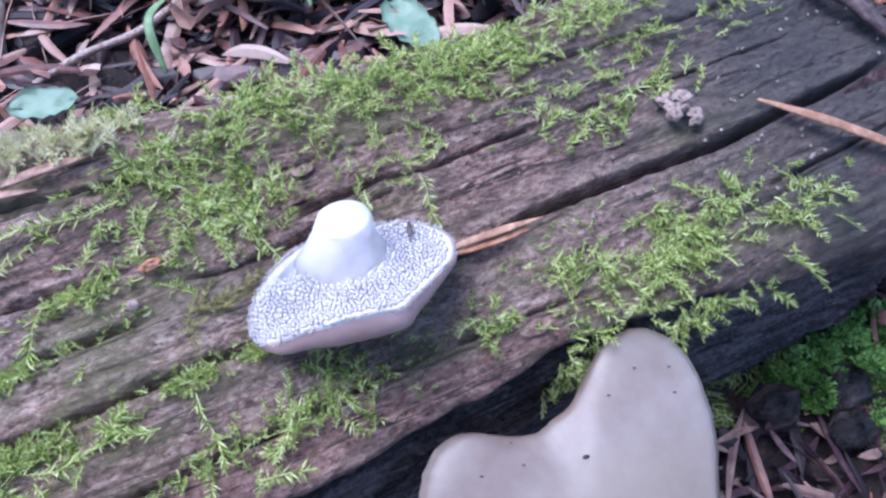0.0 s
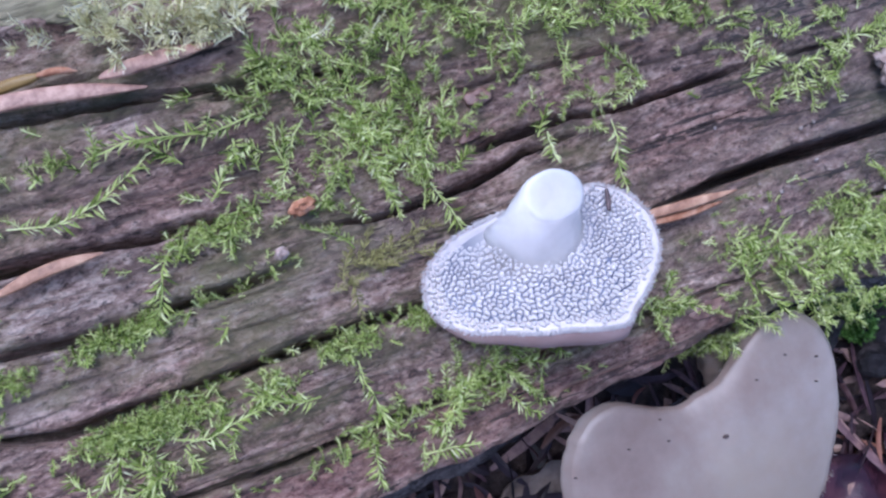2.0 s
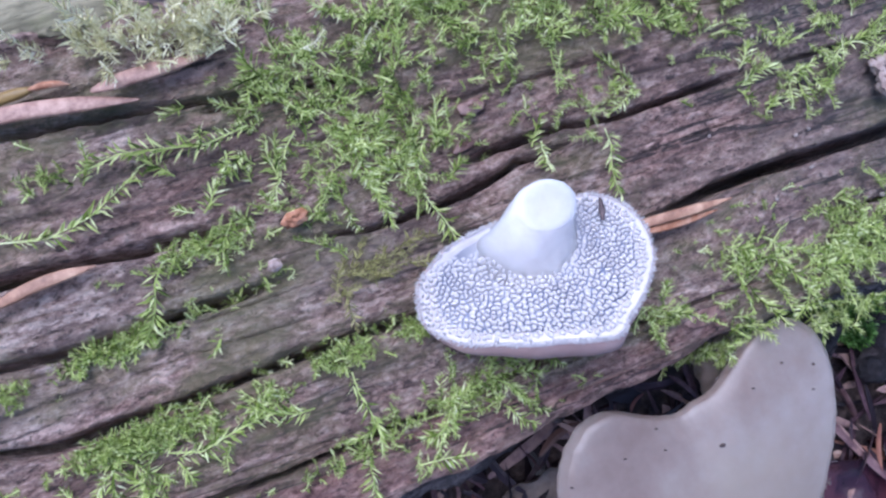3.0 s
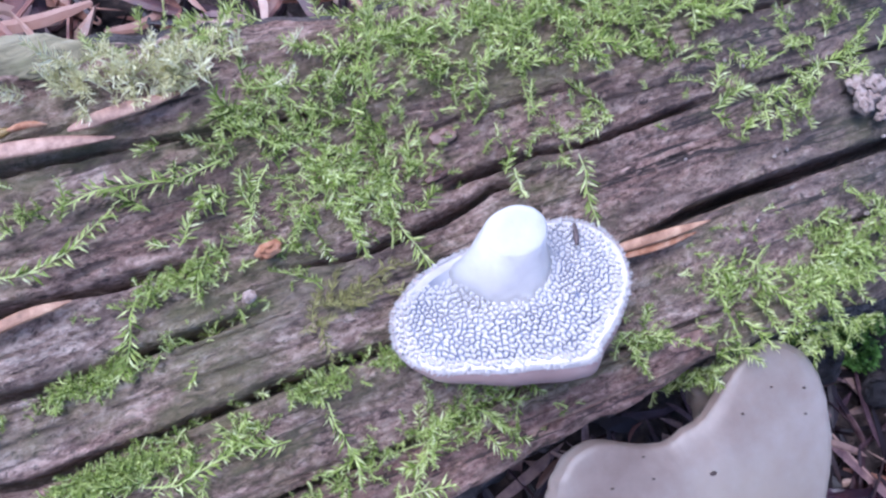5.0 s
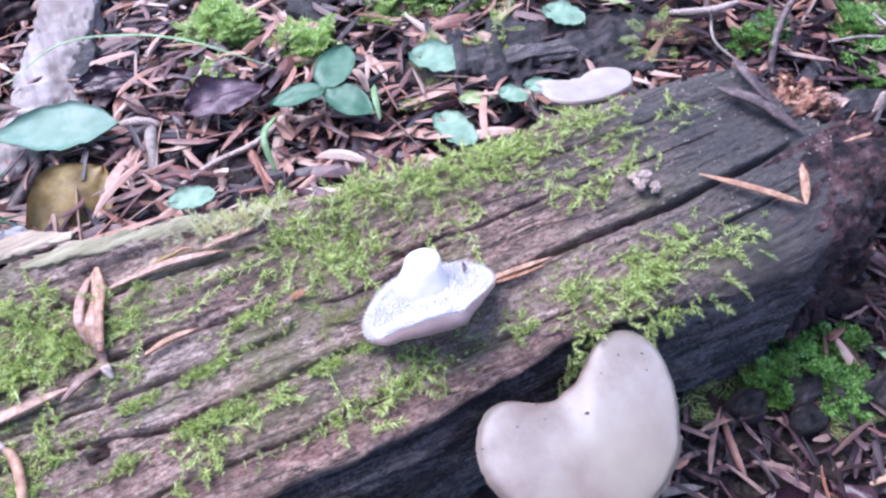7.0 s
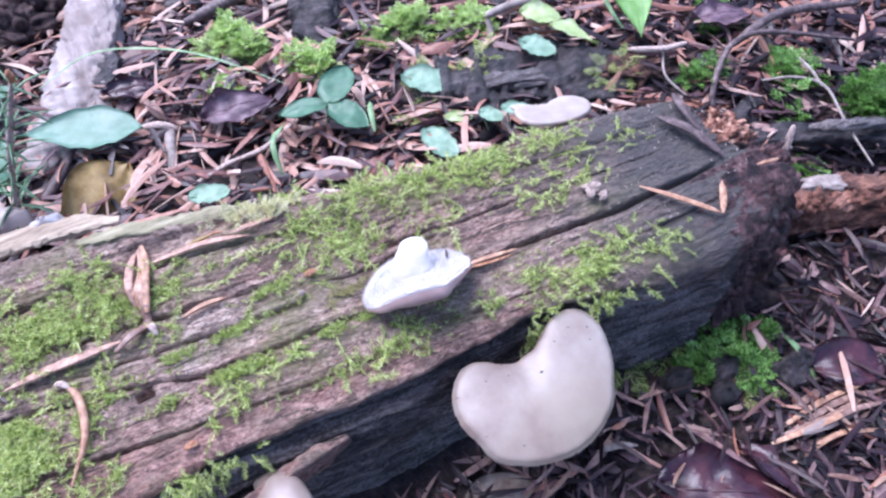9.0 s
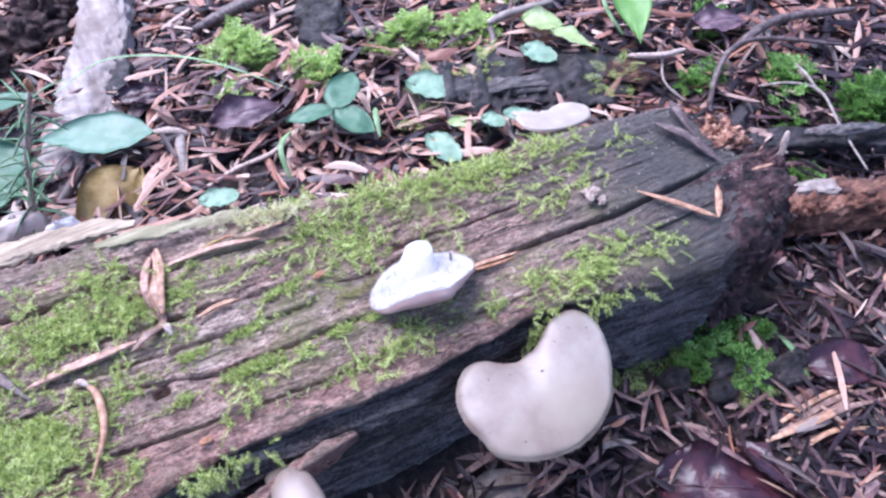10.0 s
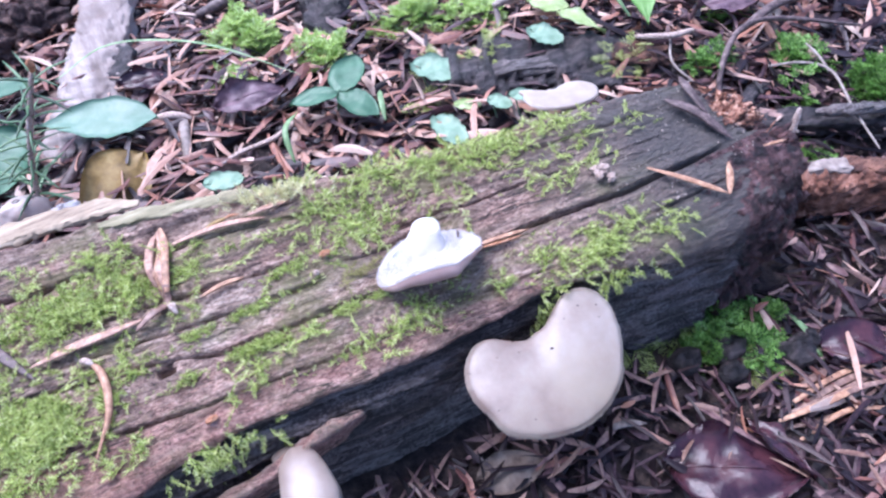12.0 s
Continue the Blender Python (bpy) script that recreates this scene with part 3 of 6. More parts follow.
def log_top(x, y, fine=True):
    x, y = np.asarray(x, float), np.asarray(y, float)
    z = 63.6 + 0.035 * np.clip(x, -140, 130) + 0.206 * y
    z = z + 0.35 * fbm(x / 90, (y + 0.11 * x) / 8, 0.2, 31)
    d = y - front_y(x)
    z = z - (0.9 + 1.5 * smooth01(10, 50, x)) * np.clip(1 - d / (1.6 + 3 * smooth01(10, 50, x)), 0, 1) ** 2 - 2.6 * smooth01(30, 85, x) * np.clip(1 - d / 11, 0, 1) ** 2
    d = back_y(x) - y
    z = z - 5.0 * np.clip(1 - d / (3.0 + 6.0 * smooth01(-75, -40, x)), 0, 1) ** 2
    z = z - 2.2 * smooth01(-78, -72, x) * (1 - smooth01(-50, -40, x)) * smooth01(31, 32.5, y) * (1 - smooth01(38.5, 40, y + 0.1 * (x + 65)))
    for k, (places, wide, deep, lip) in enumerate(CRACKS):
        yc = np.interp(x, places[:, 0], places[:, 1]) + 0.14 * fbm(x / 14, 0.0, 0.3, 60 + k) + 0.14 * vnoise(x / 1.6, 0.0, 0.3, 90 + k)
        fade = min(18.0, 0.3 * (places[-1, 0] - places[0, 0]))
        on = smooth01(places[0, 0] - 1, places[0, 0] + fade, x) * (1 - smooth01(places[-1, 0] - fade, places[-1, 0] + 1, x))
        on = on * (0.75 + 0.4 * fbm(x / 14, 0.0, 0.9, 120 + k, 2))
        off = y - yc
        w = np.where(off > 0, wide * 0.66, wide * 0.9) * (0.8 + 0.35 * vnoise(x / 7, 0.0, 0.7, 140 + k))
        z = z - on * 2.6 * deep * np.exp(-(np.abs(off / w) ** 4))
        z = z - on * 0.22 * lip * np.where(off < 0, np.exp(off / 2.2), np.exp(-((off / (wide * 0.4)) ** 2)))
        wall = (0.4 + 0.8 * lip) * (0.8 + 0.5 * vnoise(x / 11, 0.0, 0.2, 170 + k))
        z = z - on * (0.4 + 1.3 * lip) * np.where(off > 0, 1 - smooth01(0, wall, off), 0)
    z = z - 26 * np.exp(-(((x + 82.5) / 1.9) ** 4) - ((y + 4.1) / 1.3) ** 4)
    if fine:
        z = z - 0.8 * np.clip(1 - np.abs(fbm(x / 90, (y + 0.11 * x) / 3.6, 0.6, 47, 2)) / 0.05, 0, 1)
        z = z + 0.18 * fbm(x / 16, (y + 0.11 * x) / 1.4, 0.4, 41) + 0.38 * fbm(x / 1.8, y / 1.2, 0.8, 43) + 0.25 * fbm(x / 8, y / 3.5, 0.1, 45, 2)
    return z


log = thing("fallen_log", (0, -5, 0), "weathered mossy fallen log, cracked along its grain, lying on needle litter", "log")
xs = np.r_[np.linspace(-300, -140, 30), np.arange(-138, 118.1, 0.6)]
NT, NF, NB = 300, 90, 26
X = xs[:, None]
ty = back_y(xs)[:, None] + (front_y(xs) - back_y(xs))[:, None] * np.linspace(0, 1, NT)
top_v = np.stack([np.broadcast_to(X, ty.shape), ty, log_top(np.broadcast_to(X, ty.shape), ty)], -1)
zf = top_v[:, -1, 2][:, None] + (-4 - top_v[:, -1, 2][:, None]) * np.linspace(0, 1, NF + 1)[1:]
bulge = (1.6 + 4.2 * smooth01(15, -45, X)) * np.sin(np.linspace(0, 1, NF + 1)[1:] * 3.0)
layers = -1.6 * np.clip(1 - np.abs(fbm(X / 70, zf / 4.2 + 0.02 * X, 0.9, 56, 2)) / 0.09, 0, 1) + 2.0 * fbm(X / 60, zf / 6.5 + 0.03 * X, 0.2, 51) + 1.3 * fbm(X / 26, zf / 2.6, 0.2, 53) + 0.55 * fbm(X / 5, zf / 1.6, 0.2, 55)
steps_ = (zf + 0.05 * X) / 4.4 + 0.8 * fbm(X / 75, zf / 16, 0.4, 66, 2)
layers = 0.6 * layers + 3.4 * (steps_ - np.floor(steps_)) ** 2 * (1 - smooth01(0.8, 1.0, steps_ - np.floor(steps_))) - 0.8
yf = front_y(xs)[:, None] - bulge - layers * smooth01(0, 0.12, np.linspace(0, 1, NF + 1)[1:])
yf = yf + 9.0 * smooth01(70, 110, X) * smooth01(0.25, 0.9, np.linspace(0, 1, NF + 1)[1:])
gap_ = (top_v[:, -1, 2][:, None] - zf) * (1 + 0.25 * fbm(X / 30, 0.0, 0.2, 69, 2))
yf = yf + (1 - smooth01(10, 60, X)) * (4.2 * np.exp(-(((gap_ - 4.6) / 2.6) ** 4)) + 2.2 * np.exp(-(((gap_ - 15) / 1.4) ** 2)))
front_v = np.stack([np.broadcast_to(X, yf.shape), yf, zf], -1)
zb = -4 + (top_v[:, 0, 2][:, None] + 4) * np.linspace(0, 1, NB + 1)[:-1]
yb = back_y(xs)[:, None] + 5 * np.sin(np.linspace(0, 1, NB + 1)[:-1] * 2.8) + 1.2 * fbm(X / 40, zb / 6, 0.5, 57)
back_v = np.stack([np.broadcast_to(X, yb.shape), yb, zb], -1)
ring = np.concatenate([top_v, front_v, back_v], 1)
reach = smooth01(70, 118, xs)[:, None]
ragged = 3.0 * fbm(ring[..., 1] / 7, ring[..., 2] / 7, 0.4, 58) - 9 * smooth01(-26, -10, ring[..., 1]) + 7 * smooth01(-24, -34, ring[..., 1])
ring[..., 0] += reach * ragged
soft_end = smooth01(78, 112, ring[..., 0]) * np.r_[np.zeros(NT), np.ones(NF), np.zeros(NB)]
ring[..., 1] += soft_end * 2.0 * fbm(ring[..., 0] / 10, ring[..., 2] / 2.6 - ring[..., 0] / 9, 0.2, 64, 4) + soft_end * 3.2 * fbm(ring[..., 0] / 6, ring[..., 2] / 9, 0.7, 63, 4)
M = ring.shape[1]
caps = []
for k, (shrink, out) in enumerate(((0.86, 1.5), (0.62, 0.0), (0.34, -3.0), (0.05, -4.0))):
    mid = ring[-1].mean(0)
    c = mid + (ring[-1] - mid) * shrink
    c[:, 0] += out + 2.2 * fbm(c[:, 1] / 5, c[:, 2] / 5, k + 0.5, 59)
    caps.append(c)
lv = np.concatenate([ring.reshape(-1, 3)] + caps)
lf = grid_faces(len(xs) + len(caps), M, True)
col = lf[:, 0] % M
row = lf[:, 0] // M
# Faces off the top start with the wet wood darkened for shade.
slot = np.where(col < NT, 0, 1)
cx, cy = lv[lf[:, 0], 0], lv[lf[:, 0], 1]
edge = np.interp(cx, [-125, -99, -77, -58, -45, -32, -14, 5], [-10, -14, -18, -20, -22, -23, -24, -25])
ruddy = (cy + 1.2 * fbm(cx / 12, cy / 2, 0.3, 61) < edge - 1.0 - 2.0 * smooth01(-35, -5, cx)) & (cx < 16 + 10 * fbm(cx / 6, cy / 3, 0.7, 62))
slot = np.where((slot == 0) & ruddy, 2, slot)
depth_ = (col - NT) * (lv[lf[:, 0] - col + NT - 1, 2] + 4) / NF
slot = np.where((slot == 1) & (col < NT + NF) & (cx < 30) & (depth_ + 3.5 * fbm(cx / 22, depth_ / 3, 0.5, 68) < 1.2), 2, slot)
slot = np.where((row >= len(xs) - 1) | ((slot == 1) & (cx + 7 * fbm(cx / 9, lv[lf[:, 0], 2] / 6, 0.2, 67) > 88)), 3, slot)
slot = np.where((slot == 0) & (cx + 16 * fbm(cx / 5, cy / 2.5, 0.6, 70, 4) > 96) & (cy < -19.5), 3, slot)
part("body", lv, lf, [WOOD, DARK_WOOD, RED_WOOD, END_ROT], log, "grey-brown split wood, its wet side blackened for shade", slots=slot)


def slab(pts, wide, thick, seed, n=60, sides=16, lump=0.25, narrow=0.0):
    """A split piece of wood along a line, with a rough oblong section."""
    line = curve_through(pts, n)
    ahead = np.gradient(line, axis=0)
    ahead /= np.linalg.norm(ahead, axis=1)[:, None]
    side = np.cross(ahead, (0, 0, 1.0))
    side /= np.linalg.norm(side, axis=1)[:, None]
    up = np.cross(side, ahead)
    a = np.linspace(0, 2 * math.pi, sides, endpoint=False)
    ca, sa = np.sign(np.cos(a)) * np.abs(np.cos(a)) ** 0.6, np.sign(np.sin(a)) * np.abs(np.sin(a)) ** 0.6
    s = np.linspace(0, 1, n)[:, None]
    fat = np.minimum(1, 0.35 + 4 * np.minimum(s, 1 - s)) * (1 - narrow * s)
    lumps = 1 + lump * fbm(s * n / 9, a[None] * 1.6, seed, seed) + 0.12 * fbm(s * n / 3, a[None] * 4, seed, seed + 1)
    u, v = ca * wide / 2 * fat * lumps, sa * thick / 2 * fat * lumps
    verts = line[:, None] + side[:, None] * u[..., None] + up[:, None] * v[..., None]
    verts = np.vstack([verts.reshape(-1, 3), line[:1], line[-1:]])
    j = np.arange(sides)
    ends = np.vstack([np.stack([j, (j + 1) % sides, np.full(sides, n * sides)], -1),
                      np.stack([(n - 1) * sides + (j + 1) % sides, (n - 1) * sides + j, np.full(sides, n * sides + 1)], -1)])
    return verts, [grid_faces(n, sides, True), ends]


part("splinter", *slab([(-240, 68, 60), (-150, 64, 66), (-118, 60.5, 68.6), (-100, 58, 69.6), (-86, 55.3, 70.2), (-73, 51.2, 70.2)], 11, 3.2, 4, n=160, sides=32, lump=0.14, narrow=0.35), PALE_BOARD, log, "pale freshly split splinter along the back edge")
part("splinter", *slab([(px, py, float(log_top(px, py, False)) + 0.2) for px, py in ((-86, 47.5), (-72, 45.2), (-60, 43.0), (-48, 40.6), (-38, 38.2))], 5.5, 2.2, 5, n=120, sides=28, lump=0.3), ALGAE_BOARD, log, "yellowish strip of wood with green algae")
part("side_slab", *slab([(-96, -38, 35), (-66, -37.6, 41.5), (-40, -35.6, 46)], 4, 10, 6), RED_WOOD, log, "split reddish-brown slab on the wet side")
ROT_LUMPS = ((112, -30, 44, 26, 20, 26), (120, -22, 52, 20, 22, 16), (110, -36, 28, 28, 16, 30), (124, -30, 38, 18, 16, 24), (104, -38, 14, 26, 16, 22), (116, -10, 40, 18, 22, 30), (118, -24, 20, 22, 24, 30))


# ---- moss ----
def shoot_form(seed, leaves=26, length=6.0, leaf=1.5, flat=0.55, lift=1.0, broad=1.0):
    """One feathery shoot along +x: a stem and pointed leaves set round it."""
    r = np.random.default_rng(seed)
    s = np.linspace(0.06, 1, leaves)
    bend = r.normal(0, 0.12)
    sway = 0.05 * length * np.sin(s * r.uniform(3, 7) + r.uniform(0, 6))
    line = np.stack([length * s, length * bend * 2 * s**2 + sway, lift * (0.25 * s - 0.35 * s**2 + 0.1 * r.normal()) * length * 0.3], -1)
    phi = np.arange(leaves) * 2.4 + r.normal(0, 0.7, leaves)
    out = np.stack([0.55 + 0.3 * s + r.normal(0, 0.25, leaves), np.cos(phi), np.abs(np.sin(phi)) * flat + 0.1 + r.normal(0, 0.2, leaves)], -1)
    out /= np.linalg.norm(out, axis=1)[:, None]
    size = leaf * (0.5 + 0.6 * np.sin(np.pi * np.clip(s * 0.85 + 0.12, 0, 1))) * r.uniform(0.6, 1.25, leaves)
    wide = np.cross(out, (0, 0, 1.0)) + r.normal(0, 0.25, (leaves, 3))
    wide /= np.linalg.norm(wide, axis=1)[:, None]
    w = (broad * size * r.uniform(0.055, 0.10, leaves))[:, None] * wide
    tip = line + out * size[:, None] - np.array([0, 0, 0.12]) * size[:, None]
    mid = line + out * (size * 0.42)[:, None] + np.array([0, 0, 0.05])
    verts = np.stack([line, mid + w, tip, mid - w], 1).reshape(-1, 3)
    quads = np.arange(leaves * 4).reshape(-1, 4)
    # the stem, three-sided
    k = 5
    sl = np.stack([np.interp(np.linspace(0, 1, k), s, line[:, c]) for c in range(3)], -1)
    sl[0] = 0
    a = np.linspace(0, 2 * math.pi, 3, endpoint=False)
    st = sl[:, None] + 0.13 * np.stack([0 * a, np.cos(a), np.sin(a)], -1)
    sq = grid_faces(k, 3, True) + len(verts)
    return np.vstack([verts, st.reshape(-1, 3)]), np.vstack([quads, sq])


def scatter(forms, at, yaw, pitch, roll, size):
    """Many copies of small forms in one mesh, vectors worked out together."""
    vs, fs, base = [], [], 0
    pick = rng.integers(0, len(forms), len(at))
    for k, (v, f) in enumerate(forms):
        m = pick == k
        if not m.any():
            continue
        cy, sy, cp, sp, cr, sr = np.cos(yaw[m]), np.sin(yaw[m]), np.cos(pitch[m]), np.sin(pitch[m]), np.cos(roll[m]), np.sin(roll[m])
        p = v[None] * size[m][:, None, None]
        x, y, z = p[..., 0], p[..., 1], p[..., 2]
        y, z = y * cr[:, None] - z * sr[:, None], y * sr[:, None] + z * cr[:, None]
        x, z = x * cp[:, None] - z * sp[:, None], x * sp[:, None] + z * cp[:, None]
        x, y = x * cy[:, None] - y * sy[:, None], x * sy[:, None] + y * cy[:, None]
        w = np.stack([x, y, z], -1) + at[m][:, None]
        vs.append(w.reshape(-1, 3))
        fs.append((f[None] + (base + np.arange(m.sum()) * len(v))[:, None, None]).reshape(-1, f.shape[1]))
        base += m.sum() * len(v)
    return np.vstack(vs), np.vstack(fs)


SHOOTS = [shoot_form(k, 26 + 7 * (k % 4), 3.4 + 1.3 * (k % 4), 1.5 + 0.15 * (k % 3), flat=0.65) for k in range(14)]
TURF = [shoot_form(40 + k, 20, 2.2, 0.9, flat=0.9) for k in range(6)]
FEATHERS = [shoot_form(60 + k, 40, 9.0, 2.0, flat=0.45) for k in range(6)]


def frond_form(seed, length=11.0, pairs=7, leaves=13, leaf=1.15, broad=1.0):
    """A larger moss frond: a stem with side shoots to both sides."""
    r = np.random.default_rng(seed)
    vs, fs, base = [], [], 0
    for k in range(2 * pairs + 1):
        at = (k // 2 + 1) / (pairs + 1)
        side = 0 if k == 2 * pairs else (1 if k % 2 else -1)
        v, f = shoot_form(seed * 31 + k, leaves, length * (0.42 * (1.1 - at) + 0.12) if side else length * 0.25, leaf, flat=0.6, broad=broad)
        yaw = side * r.uniform(0.7, 1.05)
        c, sn = math.cos(yaw), math.sin(yaw)
        v = np.stack([v[:, 0] * c - v[:, 1] * sn, v[:, 0] * sn + v[:, 1] * c, v[:, 2]], -1)
        if not side:
            at = 0.9
        vs.append(v + np.array([length * at, 0, length * (0.22 * at - 0.28 * at**2)]))
        fs.append(f + base)
        base += len(v)
    return np.vstack(vs), np.vstack(fs)


FRONDS = [frond_form(300 + k) for k in range(7)]
PLUMES = [frond_form(340 + k, 9.0, 4, 8, 1.9, 3.6) for k in range(8)]
LOG_MOSS = []


def moss_patch(x, y, rx, ry, count, size=1.0, form="shoot", lean=None):
    """Creeping shoots over an oval of the log's top, thinned in clumps."""
    px, py = rng.normal(0, 0.65, count * 2), rng.normal(0, 0.65, count * 2)
    gaps = vnoise((x + px * rx) / 5.5, (y + py * ry) / 3.5, 0.5, 71) + 0.6 * vnoise((x + px * rx) / 2.2, (y + py * ry) / 1.6, 0.5, 73)
    keep = (px**2 + py**2 < 3.2) & (gaps > 0.0 + 0.28 * rng.normal(size=count * 2))
    px, py = (x + px * rx)[keep], (y + py * ry)[keep]
    most = int(count * (0.38 if form == "shoot" else 0.36))
    px, py = px[:most], py[:most]
    LOG_MOSS.append((px, py, np.full(len(px), size), form, lean))


moss_patch(39, 16, 24, 7, 420)
moss_patch(50, -1, 15, 5, 170)
moss_patch(14, 19, 14, 6, 230)
moss_patch(-3, 27, 16, 5, 270)
moss_patch(-25, 14, 13, 7, 170)
moss_patch(-20, 21, 11, 5, 130)
moss_patch(-20, 7, 8, 5, 110)
moss_patch(-26, 38, 12, 3, 110, 1.0)
moss_patch(42, -29, 15, 5.5, 240)
moss_patch(68, -33, 11, 6, 90)
moss_patch(-14, -23, 7, 3, 70)
moss_patch(-23, -25, 8, 3, 60)
moss_patch(18, -26, 10, 3.5, 80)
moss_patch(15, 4, 9, 2.5, 55)
moss_patch(80, 2, 9, 4, 40, 0.8)
moss_patch(62, 8, 16, 5, 80, 0.8)
moss_patch(-92, 25, 20, 6, 800, 0.9)
moss_patch(-64, 20, 12, 2.5, 60, 0.9)
moss_patch(-112, 38, 10, 5, 70)
moss_patch(-89, 38, 7, 3.5, 120)
moss_patch(-116, -3, 15, 9, 700, 0.9)
moss_patch(-121, 11, 8, 7, 240, 0.9)
moss_patch(-94, 3, 8, 4, 100, 0.8)
moss_patch(-125, -16, 12, 8, 380)
moss_patch(-73, 9, 5, 3, 50, 0.8)
moss_patch(-67, -19, 6, 2, 40)
moss_patch(-100, -21, 6, 3, 60)
moss_patch(-57, -9.8, 19, 1.3, 1300, 1.0, "turf")
moss_patch(-28, -11.8, 15, 1.1, 900, 1.0, "turf")
moss_patch(-54, 1.2, 17, 1.1, 900, 1.0, "turf")
moss_patch(-38, 8.2, 11, 1.3, 450, 1.0, "turf")
moss_patch(-28, -23.3, 18, 1.1, 600, 1.0, "turf")
moss_patch(-92, -1, 16, 2.2, 420, 1.0, "turf")
moss_patch(-94, 22, 24, 8, 1600, 1.2, "turf")
moss_patch(-116, -3, 18, 10, 1500, 1.2, "turf")
moss_patch(30, 14, 30, 8, 800, 1.2, "turf")
moss_patch(-14, 14, 13, 8, 420, 1.2, "turf")
moss_patch(42, -29, 16, 6, 700, 1.2, "turf")
moss_patch(5, -22, 24, 6, 420, 1.0, "turf")
moss_patch(-118, -6, 18, 11, 260, 1.1)
moss_patch(-100, 22, 22, 8, 220, 1.1)
moss_patch(-60, -14, 12, 2.5, 70, 1.0, "shoot")

for form, forms, name in (("shoot", SHOOTS, "creeping_moss"), ("turf", TURF, "moss_turf")):
    sets = [q for q in LOG_MOSS if q[3] == form]
    px, py, size = (np.concatenate([q[k] for q in sets]) for k in range(3))
    inside = (py > front_y(px) - 0.5) & (py < back_y(px) + 1) & (px < 112)
    px, py, size = px[inside], py[inside], size[inside]
    n = len(px)
    at = np.stack([px, py, log_top(px, py, False) + (0.5 if form == "shoot" else -0.1)], -1)
    tilt = np.abs(rng.normal(0.06, 0.2, n)) if form == "shoot" else rng.uniform(0.15, 1.1, n)
    v, f = scatter(forms, at, rng.uniform(0, 2 * math.pi, n), tilt, rng.normal(0, 0.4, n), size * rng.uniform(0.4, 1.1, n))
    tagged(part(name, v, f, MOSS, smooth=False), "yellow-green feathery moss creeping over the weathered log", "moss", kind="stuff")

# single long shoots that lie clear of the carpet
for k, (x0, y0, x1, y1) in enumerate(((-31, 19, -51, 22), (-62, 17, -43, 12), (-40, 1, -48, -1.5), (-38, -16, -47, -13), (-56, -13, -41, -18), (-32, -14, -32, -26),
                                      (-29, -29, -22, -32), (-14, 3, -13, -6), (13, 1, 12, -9), (-47, 8, -53, -1), (-20, 11, -18, 3), (30, -26, 37, -33), (-66, 15, -70, 8), (-35, 10, -41, 1))):
    ln = math.hypot(x1 - x0, y1 - y0)
    v, f = scatter([shoot_form(200 + k, int(ln * 4.2), ln, 2.0, flat=0.4, lift=0.25)], np.array([[x0, y0, float(log_top(x0, y0, False)) + 1.0]]),
                   np.array([math.atan2(y1 - y0, x1 - x0)]), np.array([(float(log_top(x1, y1, False)) - float(log_top(x0, y0, False))) / ln]), np.zeros(1), np.ones(1))
    solo("moss_shoot", v, f, MOSS, "long feathery green moss shoot lying across bare wood", "moss shoot", "long moss shoots", False)

# pale moss at the back edge, and withered moss beside the upturned fungus
n = 85
px = rng.normal(-36, 7.5, n)
py = 34.0 + rng.normal(0, 1.6, n) - 0.25 * (px + 44)
v, f = scatter(SHOOTS, np.stack([px, py, log_top(px, py, False) + 1.0], -1), rng.uniform(0, 6.28, n), rng.uniform(0.1, 1.2, n), rng.normal(0, 0.5, n), rng.uniform(0.6, 1.1, n))
tagged(part("pale_moss", v, f, PALE_MOSS, smooth=False), "bleached whitish-green moss along the back edge of the log", "moss", kind="stuff")
n = 16
px, py = rng.normal(-26, 3.2, n), rng.normal(-3.6, 1.0, n)
v, f = scatter(FEATHERS, np.stack([px, py, log_top(px, py, False) + 0.5], -1), rng.normal(0.3, 0.7, n), rng.normal(0.05, 0.1, n), rng.normal(0, 0.4, n), rng.uniform(0.4, 0.7, n))
tagged(part("withered_moss", v, f, DRY_MOSS, smooth=False), "withered olive-brown moss tangle on the wood", "moss", kind="stuff")
# moss hanging on the front side
n = 330
which = rng.integers(0, 4, n)
px = np.array([-78.0, 41.0, 21.0, -30.0])[which] + rng.normal(0, 1, n) * np.array([7.0, 6.0, 3.0, 10.0])[which]
pz = np.array([51.0, 55.0, 50.0, 47.0])[which] + rng.normal(0, 1, n) * np.array([4.0, 2.5, 4.0, 3.0])[which]
keep = (which == 0) | ((which == 1) & (rng.random(n) < 0.4)) | ((which == 2) & (rng.random(n) < 0.35))
px, pz = px[keep], pz[keep]
n = len(px)
v, f = scatter(SHOOTS, np.stack([px, front_y(px) - 1.8, pz], -1), rng.normal(-1.6, 0.7, n), rng.normal(-0.5, 0.5, n), rng.normal(0, 0.5, n), rng.uniform(0.5, 1.0, n))
tagged(part("hanging_moss", v, f, MOSS, smooth=False), "dark green moss hanging on the black side of the log", "moss", kind="stuff")

